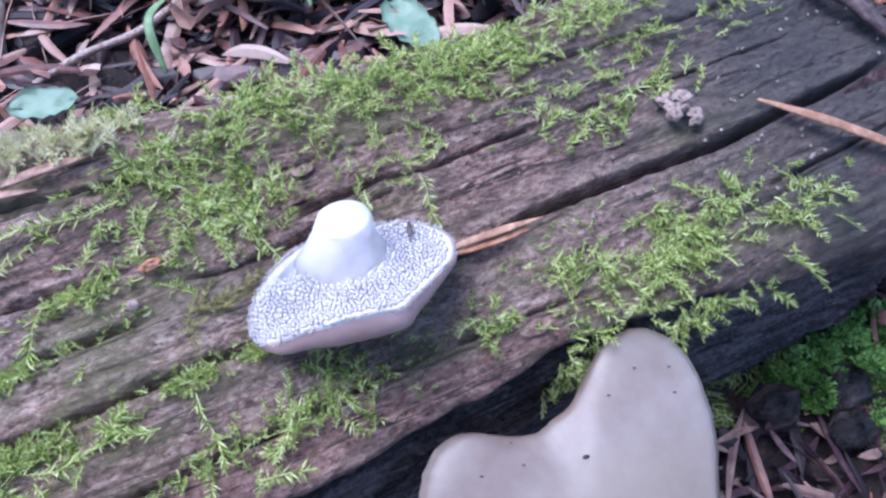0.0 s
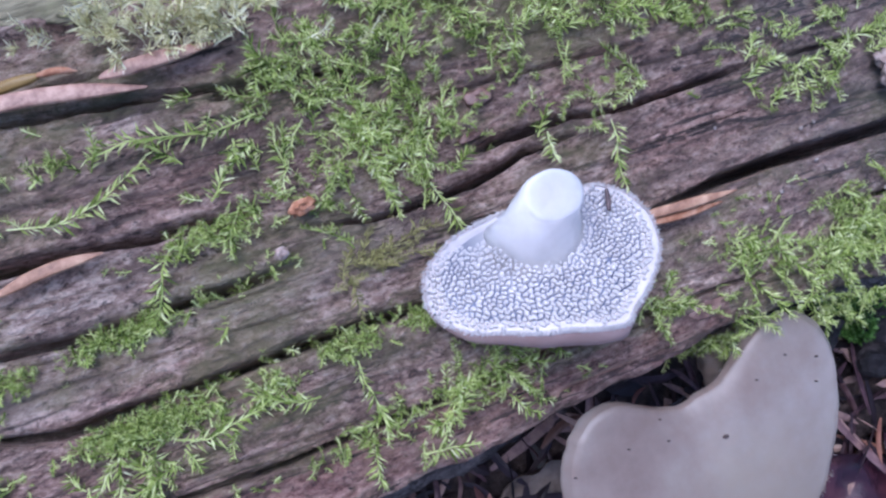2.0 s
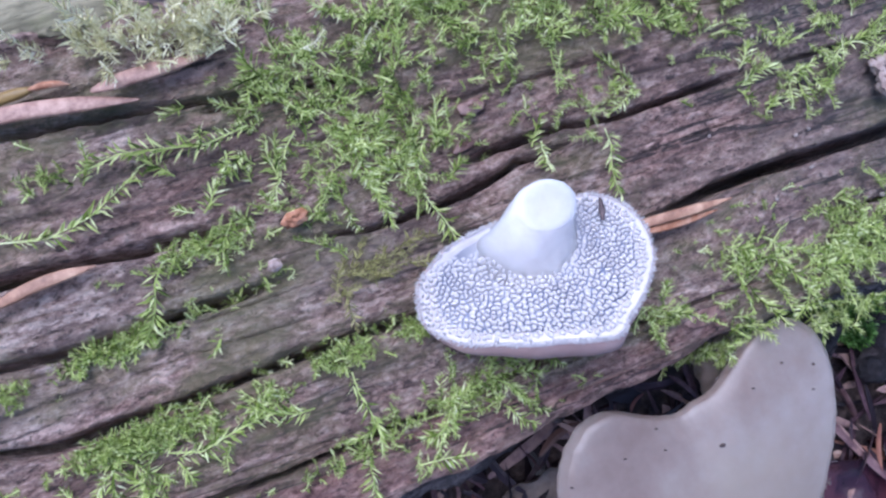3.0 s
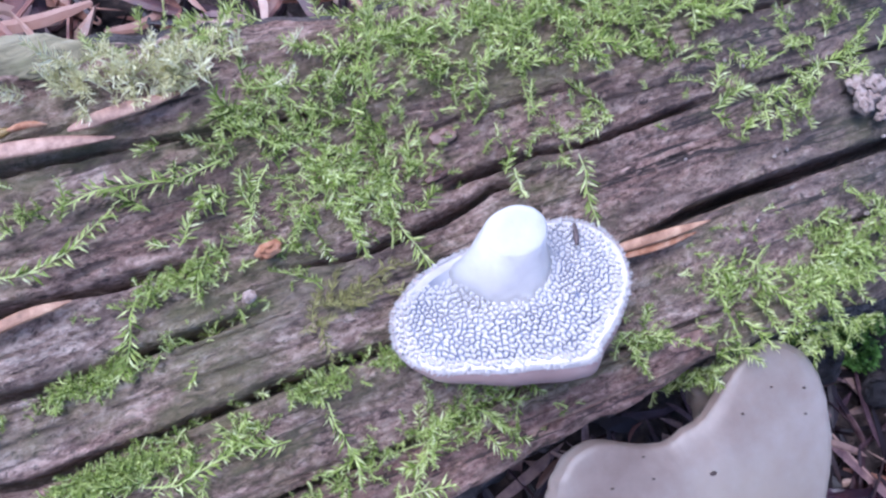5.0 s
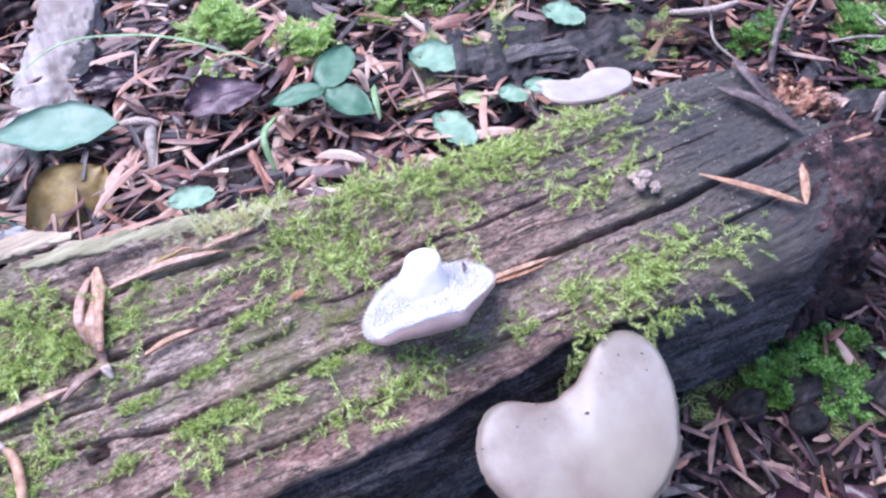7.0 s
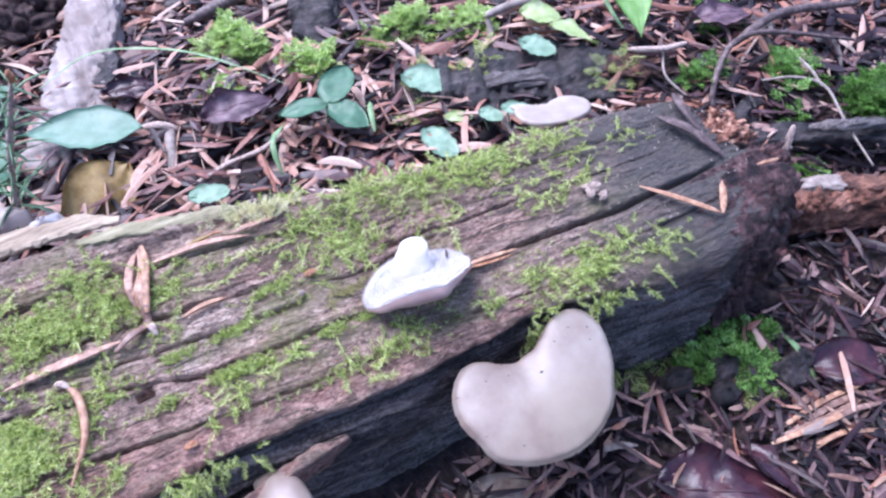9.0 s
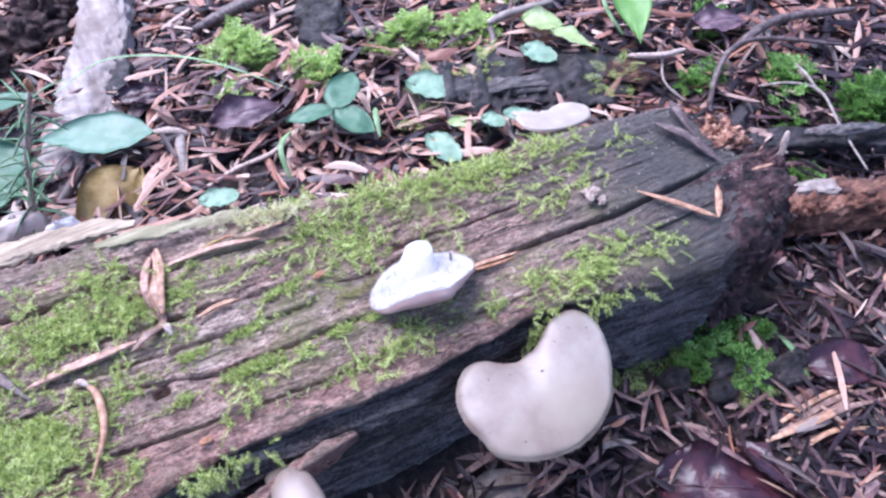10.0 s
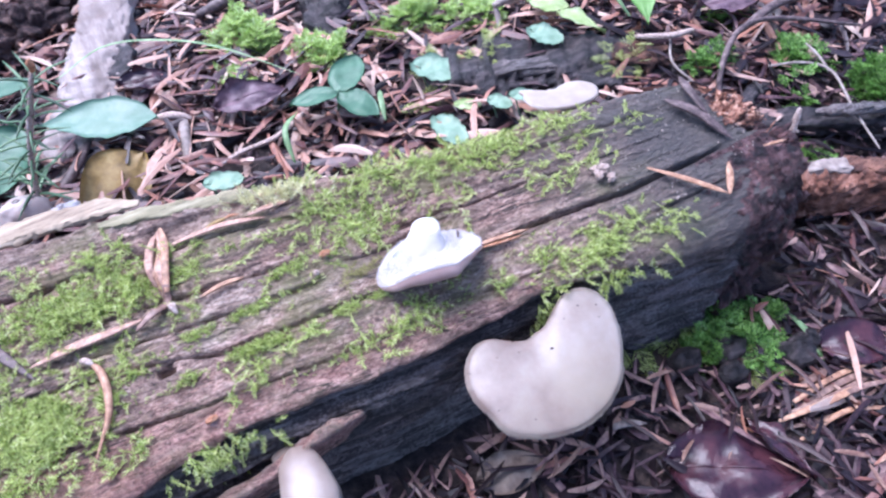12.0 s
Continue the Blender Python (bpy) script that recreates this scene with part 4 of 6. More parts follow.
# ---- the jelly fungi ----
def outline(knots, n):
    """Radii all round from a few (degrees, radius) knots, smoothly joined."""
    k = np.array(sorted(knots), float)
    a = np.concatenate([k[:, 0] - 360, k[:, 0], k[:, 0] + 360])
    r = np.tile(k[:, 1], 3)
    th = np.linspace(0, 360, n, endpoint=False)
    i = np.searchsorted(a, th, side="right") - 1
    m = np.gradient(r, a)
    h = a[i + 1] - a[i]
    u = (th - a[i]) / h
    rad = (2 * u**3 - 3 * u**2 + 1) * r[i] + (u**3 - 2 * u**2 + u) * h * m[i] + (3 * u**2 - 2 * u**3) * r[i + 1] + (u**3 - u**2) * h * m[i + 1]
    return np.radians(th), rad


def cap_shell(centre, knots, plane, dome, drop, thick, dent=None, n=120, rings=26):
    """A fleshy cap: a domed upper skin rolled over a rounded rim to an underside."""
    th, rad = outline(knots, n)
    rad = rad * (1 + 0.012 * fbm(np.cos(th) * 3, np.sin(th) * 3, 0.3, 77) + 0.007 * fbm(np.cos(th) * 22, np.sin(th) * 22, 0.3, 79))
    rho = np.concatenate([np.linspace(0.02, 0.90, rings), np.linspace(0.945, 1.0, 6), np.linspace(0.985, 0.05, 12)])
    under = np.concatenate([np.zeros(rings), np.linspace(0, 0.5, 6), np.linspace(0.8, 1.0, 12)])
    x = centre[0] + rho[:, None] * rad * np.cos(th)
    y = centre[1] + rho[:, None] * rad * np.sin(th)
    z = plane[0] + plane[1] * x + plane[2] * y + dome * (1 - rho[:, None] ** 2) - drop * rho[:, None] ** 5
    z = z - under[:, None] * thick + 0.22 * fbm(x / 9, y / 9, 0.4, 78, 2) * (1 - under[:, None])
    if dent:
        z = z - (1 - under[:, None]) * dent[4] * np.exp(-(((x - dent[0]) / dent[2]) ** 2 + ((y - dent[1]) / dent[3]) ** 2))
    v = np.stack([x, y, z], -1).reshape(-1, 3)
    m = len(rho)
    v = np.vstack([v, v[:n].mean(0), v[-n:].mean(0)])
    j = np.arange(n)
    tris = np.vstack([np.stack([j, (j + 1) % n, np.full(n, m * n)], -1), np.stack([(m - 1) * n + (j + 1) % n, (m - 1) * n + j, np.full(n, m * n + 1)], -1)])
    return v, [grid_faces(m, n, True), tris]


def tooth_form(seed=0, sides=7, blunt=True):
    r = np.random.default_rng(700 + seed)
    a = np.linspace(0, 2 * math.pi, sides, endpoint=False) + r.normal(0, 0.12, sides)
    q = r.uniform(0.80, 1.10, sides)
    shape = ((-0.15, 0.50), (0.34, 0.49), (0.46, 0.43), (0.52, 0.25), (0.53, 0.02)) if blunt else ((-0.15, 0.5), (0.45, 0.42), (0.8, 0.25), (0.92, 0.05))
    long = r.uniform(0.85, 1.35) if blunt else 1.0
    v = np.vstack([np.stack([h * np.ones(sides), k * q * np.cos(a) * long, k * q * np.sin(a) / long], -1) for h, k in shape])
    return v, grid_faces(len(shape), sides, True)


# the upturned fungus on the log: a shallow bowl, teeth up, with its short stem standing at the back
A_MID = (-5.5, -12.5)
A_RIM = [(0, 16.0, 66.9), (15, 15.0, 66.1), (30, 12.1, 67.0), (45, 9.4, 68.0), (60, 7.6, 68.8), (75, 6.7, 69.6), (90, 6.5, 70.2), (105, 7.1, 70.6), (120, 8.4, 70.3), (135, 10.4, 69.0),
         (150, 13.2, 66.8), (165, 15.3, 64.9), (180, 15.6, 65.4), (195, 14.0, 68.6), (210, 11.4, 71.8), (225, 10.1, 73.5), (240, 9.3, 74.4), (255, 9.2, 75.0), (270, 10.0, 75.5), (285, 11.1, 75.1),
         (300, 11.0, 74.0), (315, 11.8, 73.0), (330, 13.2, 71.5), (345, 15.3, 69.0)]
A_KNOTS = [(a, r) for a, r, _ in A_RIM]
A_HEIGHT = outline([(a, z) for a, _, z in A_RIM], 180)
A_REACH = outline(A_KNOTS, 180)


def a_level(x, y):
    """The height of the upturned face: a shallow hollow inside a rim that stands highest in front."""
    x, y = np.asarray(x, float), np.asarray(y, float)
    a = np.arctan2(y - A_MID[1], x - A_MID[0]) % (2 * math.pi)
    r = np.interp(a, np.r_[A_REACH[0], 2 * math.pi], np.r_[A_REACH[1], A_REACH[1][0]])
    z = np.interp(a, np.r_[A_HEIGHT[0], 2 * math.pi], np.r_[A_HEIGHT[1], A_HEIGHT[1][0]])
    q = np.minimum(np.hypot(x - A_MID[0], y - A_MID[1]) / r, 1.0)
    mound = 3.4 * np.exp(-(np.abs((x + 5.0) / np.where(x < -5.0, 7.0, 6.5)) ** 2.0) - np.abs((y + 9.0) / 6.2) ** 2.0)
    return 67.0 + (z - 67.0) * q**1.35 + mound * (1 - q**3)


th, rad = outline(A_KNOTS, 150)
rad = rad * (1 + 0.008 * fbm(np.cos(th) * 6, np.sin(th) * 6, 0.3, 79))
fungus = thing("upturned_jelly_fungus", (-5.5, -13, 61), "whitish jelly fungus lying upside down, its toothed underside up", "fungus")
rho = np.concatenate([np.linspace(0.02, 0.93, 30), [0.955, 0.975, 0.99, 1.0, 1.012, 1.02, 1.02, 1.01, 0.985, 0.95, 0.90, 0.84, 0.80], np.linspace(0.74, 0.03, 14)])
below = np.concatenate([np.zeros(30), [0.05, 0.12, 0.25, 0.6, 1.2, 2.0, 2.9, 3.8, 4.6, 5.2, 5.7, 6.0, 6.2], np.linspace(6.3, 6.6, 14)])
skin = np.concatenate([np.zeros(33), np.ones(24)])
x = A_MID[0] + rho[:, None] * rad * np.cos(th)
y = A_MID[1] + rho[:, None] * rad * np.sin(th)
level = a_level(x, y)
inner = level - 0.25 * (1 - np.clip(rho[:, None], 0, 1) ** 2.5)
bow = np.interp(below, [0, 1.2, 2.9, 4.6, 6.0, 6.6], [0, 1.1, 2.0, 1.8, 0.9, 0.0])[:, None] * smooth01(-10, -18, y)
plump = 0.22 + 0.78 * np.exp(-(((np.degrees(th) - 252) / 66) ** 2))
bow = bow * plump
outer = np.maximum(level - 1.05 * plump * below[:, None], log_top(x, y, False) + 0.25)
outer = np.minimum(outer, level - 0.3)
y = y - skin[:, None] * bow
z = np.where(skin[:, None] > 0, outer, inner - below[:, None])
v = np.stack([x, y, z], -1).reshape(-1, 3)
n, m = len(th), len(rho)
quads = grid_faces(m, n, True)
qr = quads[:, 0] // n
slot = np.where(qr >= 33, 1, np.where(qr >= 27, 2, 0))
v = np.vstack([v, v[-n:].mean(0), v[:n].mean(0)])
j = np.arange(n)
lids = np.vstack([np.stack([(m - 1) * n + (j + 1) % n, (m - 1) * n + j, np.full(n, m * n)], -1), np.stack([j, (j + 1) % n, np.full(n, m * n + 1)], -1)])
cap = part("cap", v, [quads, lids], [JELLY_WEB, JELLY_BACK, JELLY_RIM], fungus, "shallow translucent white cap", slots=np.r_[slot, np.full(n, 1), np.full(n, 0)])
# teeth, set close with thin gaps
def toothed(px_, py_):
    """Where the face carries teeth: not on the rim, the bare back or round the stem."""
    a_ = np.arctan2(py_ - A_MID[1], px_ - A_MID[0]) % (2 * math.pi)
    q_ = np.hypot(px_ - A_MID[0], py_ - A_MID[1]) / np.interp(a_, np.r_[th, 2 * math.pi], np.r_[rad, rad[0]])
    bare = ((px_ < 0) & (py_ > -6.6 - 0.22 * (px_ + 15))) | (np.hypot(px_ + 4.0, py_ + 8.0) < 4.6)
    return q_, (q_ < 0.955 + 0.045 * np.exp(-(((a_ - 3.1) / 0.7) ** 2)) - 0.02 * np.exp(-(((a_ - 5.4) / 0.75) ** 2))) & ~bare


sx_, sy_ = np.meshgrid(np.arange(-22, 12, 0.70), np.arange(-24, -2, 0.61))
sx_[::2] += 0.35
spots = np.stack([sx_.ravel(), sy_.ravel()], -1) + rng.normal(0, 0.25, (sx_.size, 2))
spots = spots[toothed(spots[:, 0], spots[:, 1])[0] < 1.1]
for _ in range(6):
    gap = spots[:, None] - spots[None]
    far = np.hypot(gap[..., 0], gap[..., 1]) + 9 * np.eye(len(spots))
    spots = spots + 0.25 * (gap / far[..., None] * np.clip(0.64 - far, 0, None)[..., None]).sum(1)
gap = spots[None] - spots[:, None]
far = np.hypot(gap[..., 0], gap[..., 1]) + 9 * np.eye(len(spots))
edge_q, has_tooth = toothed(spots[:, 0], spots[:, 1])
turn = np.linspace(0, 2 * math.pi, 14, endpoint=False)
tv, tf = [], []
for k in np.flatnonzero(has_tooth):
    close = np.argsort(far[k])[:10]
    toward = np.arctan2(gap[k, close, 1], gap[k, close, 0])
    slit = np.where((close * 7 + k * 7) % 9 < 2, -0.03, 0.085)
    lean_ = np.cos(turn[:, None] - toward)
    span = np.where(lean_ > 0.15, (far[k, close] / 2 - slit) / np.maximum(lean_, 0.15), 9).min(1)
    span = np.clip(span, 0.12, 0.52) * (1 - 0.35 * smooth01(0.9, 1.0, edge_q[k]))
    tall = 0.55 * float(np.clip((math.hypot(spots[k, 0] + 3.4, spots[k, 1] + 8.0) - 4.6) / 3.0, 0.12, 1)) * rng.uniform(0.8, 1.15)
    if spots[k, 0] < 0:
        tall *= float(np.clip((-6.3 - 0.22 * (spots[k, 0] + 15) - spots[k, 1]) / 3.0, 0.1, 1))
    base_ = float(a_level(*spots[k])) - 0.25 * (1 - min(1.0, edge_q[k]) ** 2.5)
    slope_x, slope_y = (float(a_level(spots[k, 0] + 0.4, spots[k, 1])) - float(a_level(spots[k, 0] - 0.4, spots[k, 1]))) / 0.8, (float(a_level(spots[k, 0], spots[k, 1] + 0.4)) - float(a_level(spots[k, 0], spots[k, 1] - 0.4))) / 0.8
    for h, q in ((-0.3, 1.0), (0.55, 0.97), (0.88, 0.80), (1.0, 0.45), (1.02, 0.02)):
        tv.append(np.stack([spots[k, 0] + q * span * np.cos(turn), spots[k, 1] + q * span * np.sin(turn) + 0.35 * h * tall, base_ + h * tall + q * span * (slope_x * np.cos(turn) + slope_y * np.sin(turn))], -1))
    tf.append(grid_faces(5, 14, True) + 70 * len(tf))
tagged(part("teeth", np.concatenate(tv), np.concatenate(tf), JELLY_TOOTH, cap, "small blunt white teeth with blue-grey gaps"), kind="stuff")
# a fringe of tiny hairs on the rim
n = 3200
a = rng.uniform(0, 2 * math.pi, n)
r = np.interp(a, np.r_[th, 2 * math.pi], np.r_[rad, rad[0]]) * rng.uniform(0.985, 1.02, n)
hx, hy = A_MID[0] + r * np.cos(a), A_MID[1] + r * np.sin(a)
hair = tooth_form(9, 4, False)
hair = (hair[0] * np.array([1.0, 0.28, 0.28]), hair[1])
hv, hf = scatter([hair], np.stack([hx, hy, a_level(hx, hy) - rng.uniform(-0.1, 0.9, n)], -1), a + rng.normal(0, 0.5, n), rng.uniform(-0.5, 0.6, n), np.zeros(n), rng.uniform(0.2, 0.62, n))
tagged(part("fringe", hv, hf, JELLY_TOOTH, cap, "fine whitish fuzz along the rim"), kind="stuff")
# the stem: a short thick column that leans back, flared into the face and broken off bluntly
sides, k = 72, 24
a = np.linspace(0, 2 * math.pi, sides, endpoint=False)
s = np.linspace(0, 1, k)[:, None]
wide_ = np.interp(s, [0, 0.15, 0.35, 0.6, 0.85, 1.0], [5.9, 5.2, 4.85, 4.5, 4.25, 3.95])
wide_ = wide_ * (1 + (0.04 + 0.24 * np.exp(-(((a - 3.2) / 0.8) ** 2))) * (1 - s) ** 2.2)
wide_ = wide_ * (1 + 0.05 * np.cos(2 * a + 0.6) + 0.03 * fbm(np.cos(a) * 1.6, np.sin(a) * 1.6, 0.4, 83, 2))
x, y = -4.7 + 1.7 * s + wide_ * np.cos(a), -8.6 + 2.6 * s + wide_ * np.sin(a) * (1 - 0.16 * s)
turn_ = np.arctan2(y - A_MID[1], x - A_MID[0]) % (2 * math.pi)
most = np.interp(turn_, np.r_[A_REACH[0], 2 * math.pi], np.r_[A_REACH[1], A_REACH[1][0]]) * 0.985
held = np.minimum(1, most / np.hypot(x - A_MID[0], y - A_MID[1]))
held = held + (1 - held) * smooth01(0.0, 0.5, s)
x, y = A_MID[0] + (x - A_MID[0]) * held, A_MID[1] + (y - A_MID[1]) * held
foot = a_level(x, y) - 0.25 * (1 - s) ** 4
crown = 72.9 - 0.06 * (x[-1] + 3.0) + 0.10 * (y[-1] + 6.0)
z = foot + (crown - foot) * (0.12 * s + 0.88 * s**1.8)
sv = np.stack([x, y, z], -1)
top_mid = sv[-1].mean(0)
lids_ = [top_mid + (sv[-1] - top_mid) * q + np.array([0, 0, h]) for q, h in ((0.97, 0.28), (0.90, 0.46), (0.75, 0.42), (0.5, 0.25), (0.25, 0.18))]
sv = np.vstack([sv.reshape(-1, 3), *lids_, lids_[-1].mean(0)])
sv = sv + 0.16 * np.stack([fbm(sv[:, 0] / 2.2, sv[:, 1] / 2.2, sv[:, 2] / 2.2, 81 + c, 2) for c in range(3)], -1)
j = np.arange(sides)
sf = [grid_faces(k + 5, sides, True), np.stack([(k + 4) * sides + (j + 1) % sides, (k + 4) * sides + j, np.full(sides, (k + 5) * sides)], -1)]
part("stem", sv, sf, JELLY_CLEAR, fungus, "short clear jelly stem, broken off bluntly")
v, f = strand([(6.5, -7.6, 67.4), (6.0, -8.9, 67.6), (5.2, -10.4, 67.9)], 0.75, 0.5, 8, 6, (0.6, 0.7), rough=0.4, seed=3)
solo("bark_fragment", v, f, UMBER, "tiny brown bark fragment lying on the white teeth", "debris")

# the heart-shaped fungus growing from the log's front side
B_KNOTS = [(143, 25.6), (131, 24.4), (122, 21.3), (115, 17.0), (101, 13.2), (82, 13.2), (66, 15.2), (59, 18.6), (52, 23.2), (41, 27.2), (26, 27.5), (9, 24.2), (-14, 20.0), (-29, 18.6), (-51, 16.8), (-84, 16.0), (-116, 16.7),
           (-140, 18.8), (-164, 22.0), (-179, 22.4), (168, 24.4)]
fungus = thing("heart_shaped_jelly_fungus", (9, -42, 48), "heart-shaped pinkish-white jelly fungus growing from the side of the log", "fungus")
v, f = cap_shell((11, -54), B_KNOTS, (60.1, 0.08, 0.175), 0.9, 0.9, 2.4, dent=(9.5, -38.5, 9.5, 15.0, 1.3), n=260)
cap = part("cap", v, f, JELLY, fungus, "smooth translucent heart-shaped cap")
part("stem", *slab([(18, -52, 47.0), (23, -46, 45.0), (26, -40, 42.0), (28, -30, 39)], 10, 6, 12, n=30, sides=28, lump=0.06), JELLY, fungus, "short bluish jelly stem")
n = 420
a = rng.uniform(0, 2 * math.pi, n)
tb, rb = outline(B_KNOTS, 180)
r = np.interp(a, np.r_[tb, 2 * math.pi], np.r_[rb, rb[0]]) * np.sqrt(rng.uniform(0.3, 0.66, n))
tx, ty_ = 11 + r * np.cos(a), -54 + r * np.sin(a)
tv, tf = scatter([tooth_form(0, 5, False)], np.stack([tx, ty_, 59.6 + 0.08 * tx + 0.175 * ty_ - 4.6], -1), np.zeros(n), np.full(n, -math.pi / 2) + rng.normal(0, 0.15, n), np.zeros(n), rng.uniform(0.9, 1.6, n))
tagged(part("teeth", tv, tf, JELLY_TOOTH, cap), kind="stuff")

n = 1300
a = rng.uniform(0, 2 * math.pi, n)
r = np.interp(a, np.r_[tb, 2 * math.pi], np.r_[rb, rb[0]]) * rng.uniform(0.985, 1.005, n)
plain = (np.degrees(a) > 180) & (np.degrees(a) < 335)
a, r, n = a[plain], r[plain], int(plain.sum())
hx, hy = 11 + r * np.cos(a), -54 + r * np.sin(a)
hv, hf = scatter([tooth_form(9, 4, False)], np.stack([hx, hy, 60.1 + 0.08 * hx + 0.175 * hy - rng.uniform(1.0, 2.0, n)], -1), a + rng.normal(0, 0.4, n), rng.uniform(-0.6, 0.2, n), np.zeros(n), rng.uniform(0.12, 0.32, n))
tagged(part("fringe", hv, hf, JELLY, cap, "tiny translucent teeth along the rim"), kind="stuff")

# three more fungi at the edges
fungus = thing("jelly_fungus", (-66, -42, 46), "small pale jelly fungus low on the log's front side", "fungus")
v, f = cap_shell((-61.4, -47), [(0, 7.0), (40, 8.2), (68, 11.2), (92, 12.2), (115, 10.4), (145, 7.8), (180, 7.4), (220, 9), (270, 13), (320, 9)], (50.5, 0.02, 0.02), 1.5, 2.0, 4.0, n=90)
part("cap", v, f, SMALL_JELLY, fungus, "rounded pinkish-white cap")
v, f = cap_shell((-72.5, -57), [(0, 5.5), (60, 6), (120, 6), (180, 7), (240, 9), (300, 7)], (45.5, 0.0, 0.05), 1.0, 1.5, 3.5, n=70)
part("cap", v, f, JELLY, fungus, "paler second lobe")
part("stem", *slab([(-62, -44, 46), (-63, -38, 43), (-64, -31, 40)], 8, 5, 13, n=20, sides=16, lump=0.1), JELLY, fungus)

fungus = thing("bracket_jelly_fungus", (77, 30, 55), "pale pink jelly fungus growing from the back of the log", "fungus")
v, f = cap_shell((75.5, 33), [(19, 11.7), (43, 8.7), (77, 5.7), (125, 7.0), (136, 10.1), (138, 13.8), (151, 15.3), (177, 14.8), (227, 9.6), (298, 9.2), (333, 12.5), (358, 13.7)], (70.2, -0.07, -0.08), 0.15, 0.2, 1.5, n=140)
part("cap", v, f, JELLY_PALE, fungus, "long pinkish-white cap with a wavy edge")
part("stem", *slab([(77, 32, 58), (76, 26, 54), (75, 18, 52)], 8, 4, 14, n=20, sides=16, lump=0.1), JELLY, fungus)

fungus = thing("jelly_fungus", (-112, 114, 26), "pale pink jelly fungus beside a bluish-white one on the ground", "fungus")
part("cap", *lumpy((-118, 113, 33), (20, 14, 14), 141, n=30, m=40, rough=0.08), JELLY_PINK, fungus, "dull pink rounded cap")
part("cap", *lumpy((-104, 104, 32), (14, 10, 11), 143, n=30, m=40, rough=0.18, fine=0.02), JELLY_RIM, fungus, "bluish-white lumpy cap")
part("stem", *slab([(-117, 116, 31), (-114, 113, 24), (-112, 110, 17)], 9, 7, 15, n=20, sides=16, lump=0.1), JELLY_PINK, fungus)

for k, (sx, sy) in enumerate(((26.8, -41.4), (31.5, -43.9), (21.0, -42.8), (30.0, -47.4), (13.1, -48.3), (4.6, -41.2), (4.6, -44.7), (-1.5, -43.0), (-10.5, -43.0), (-1.6, -62.3), (-8.9, -55.5))):
    big = 0.95 if k == 4 else 0.42
    sz = 59.9 + 0.08 * sx + 0.175 * sy + 0.45
    v, f = strand([(sx - big / 2, sy + 0.1, sz), (sx, sy, sz + 0.12), (sx + big / 2, sy - 0.15, sz)], big * 0.6, 0.3, 6, 6, (0.6, 0.6), rough=0.3, seed=k)
    solo("dirt_speck", v, f, SPECK, "tiny dark dirt speck on the pale cap", "debris", "specks on the heart-shaped fungus")


# ---- needles and twigs on the log ----
def on_log(*places, lift=0.9):
    return [(px, py, float(log_top(px, py, False)) + lift + (q[0] if q else 0)) for px, py, *q in places]


def lay(name, pts, wide, thick, material, label, category, group="", **more):
    v, f = strand(pts, wide, thick, **more)
    return solo(name, v, f, material, label, category, group)


sheath = thing("needle_sheath", on_log((-75, 15, 0.5))[0], "broad striped pinkish-tan dead sheath lying across the log", "dead leaf")
for lane, tone in ((0.10, RUSSET), (0.36, TAN), (0.62, RUSSET), (0.88, TAN)):
    pts = [(lx + (rx - lx) * lane, ly + (ry - ly) * lane, up) for (lx, ly), (rx, ry), up in zip(((-73.0, 36.4), (-75.8, 30.5), (-77.0, 22.8), (-75.9, 15.4)), ((-69.8, 39.2), (-70.0, 31.9), (-71.8, 23.3), (-74.2, 15.8)), (0.9, 1.5, 2.1, 1.6))]
    part("strip", *strand(on_log(*pts), 2.5, 1.0, 18, 12, (0.45, 0.6), groove=0.4), tone, sheath)
part("tail", *strand(on_log((-74.2, 17.5, 1.9), (-75.8, 14.2, 2.0), (-79.7, 11.4, 1.6), (-85.4, 9.3, 0.8)), 2.6, 1.3, 18, 10, (0.7, 0.35), groove=0.5), PURPLE_TAN, sheath, "twisted darker brown tail")
lay("bud_scale", on_log((-74.9, 14.6, 0.6), (-74.7, 12, 1.0), (-74.3, 9.1, 0.6)), 2.2, 0.9, CRUMB, "small whitish bud scale", "bud scale", taper=(0.5, 0.5))
lay("dry_needle", on_log((-83.5, 11.4, 1.0), (-96, 12.0, 1.2), (-103.7, 12.5, 1.0), (-113.2, 12.7, 0.4)), 3.0, 1.2, RUSSET, "long reddish-tan needle lying along the grain", "needle", groove=0.6, n=20)
lay("curled_needle", on_log((-99.5, 6.8, 0.9), (-97.4, 3.0, 1.0), (-96.9, -3, 1.3), (-98.6, -10, 1.0), (-104.5, -18.5, 0.3)), 2.2, 1.5, TAN, "curled brown needle with a pale swollen tip", "needle", n=24)
lay("pale_tip", on_log((-101.2, 7.6, 1.0), (-99.8, 7.0, 1.2), (-98.4, 5.2, 1.1)), 1.9, 1.5, CRUMB, "pale swollen bud on a curled needle", "bud", taper=(0.7, 0.5))
lay("dark_needle", on_log((-128, 32, 0.6), (-122, 24, 1.0), (-113, 9, 0.5)), 3.2, 1.2, UMBER, "dark purple-brown needle on moss", "needle", groove=0.5)
lay("dry_needle", on_log((-66.5, 10.6, 0.5), (-60, 11.0, 1.0), (-53.8, 10.6, 0.5)), 1.6, 1.2, TAN, "short boat-shaped brown needle in a crack", "needle", groove=0.9)
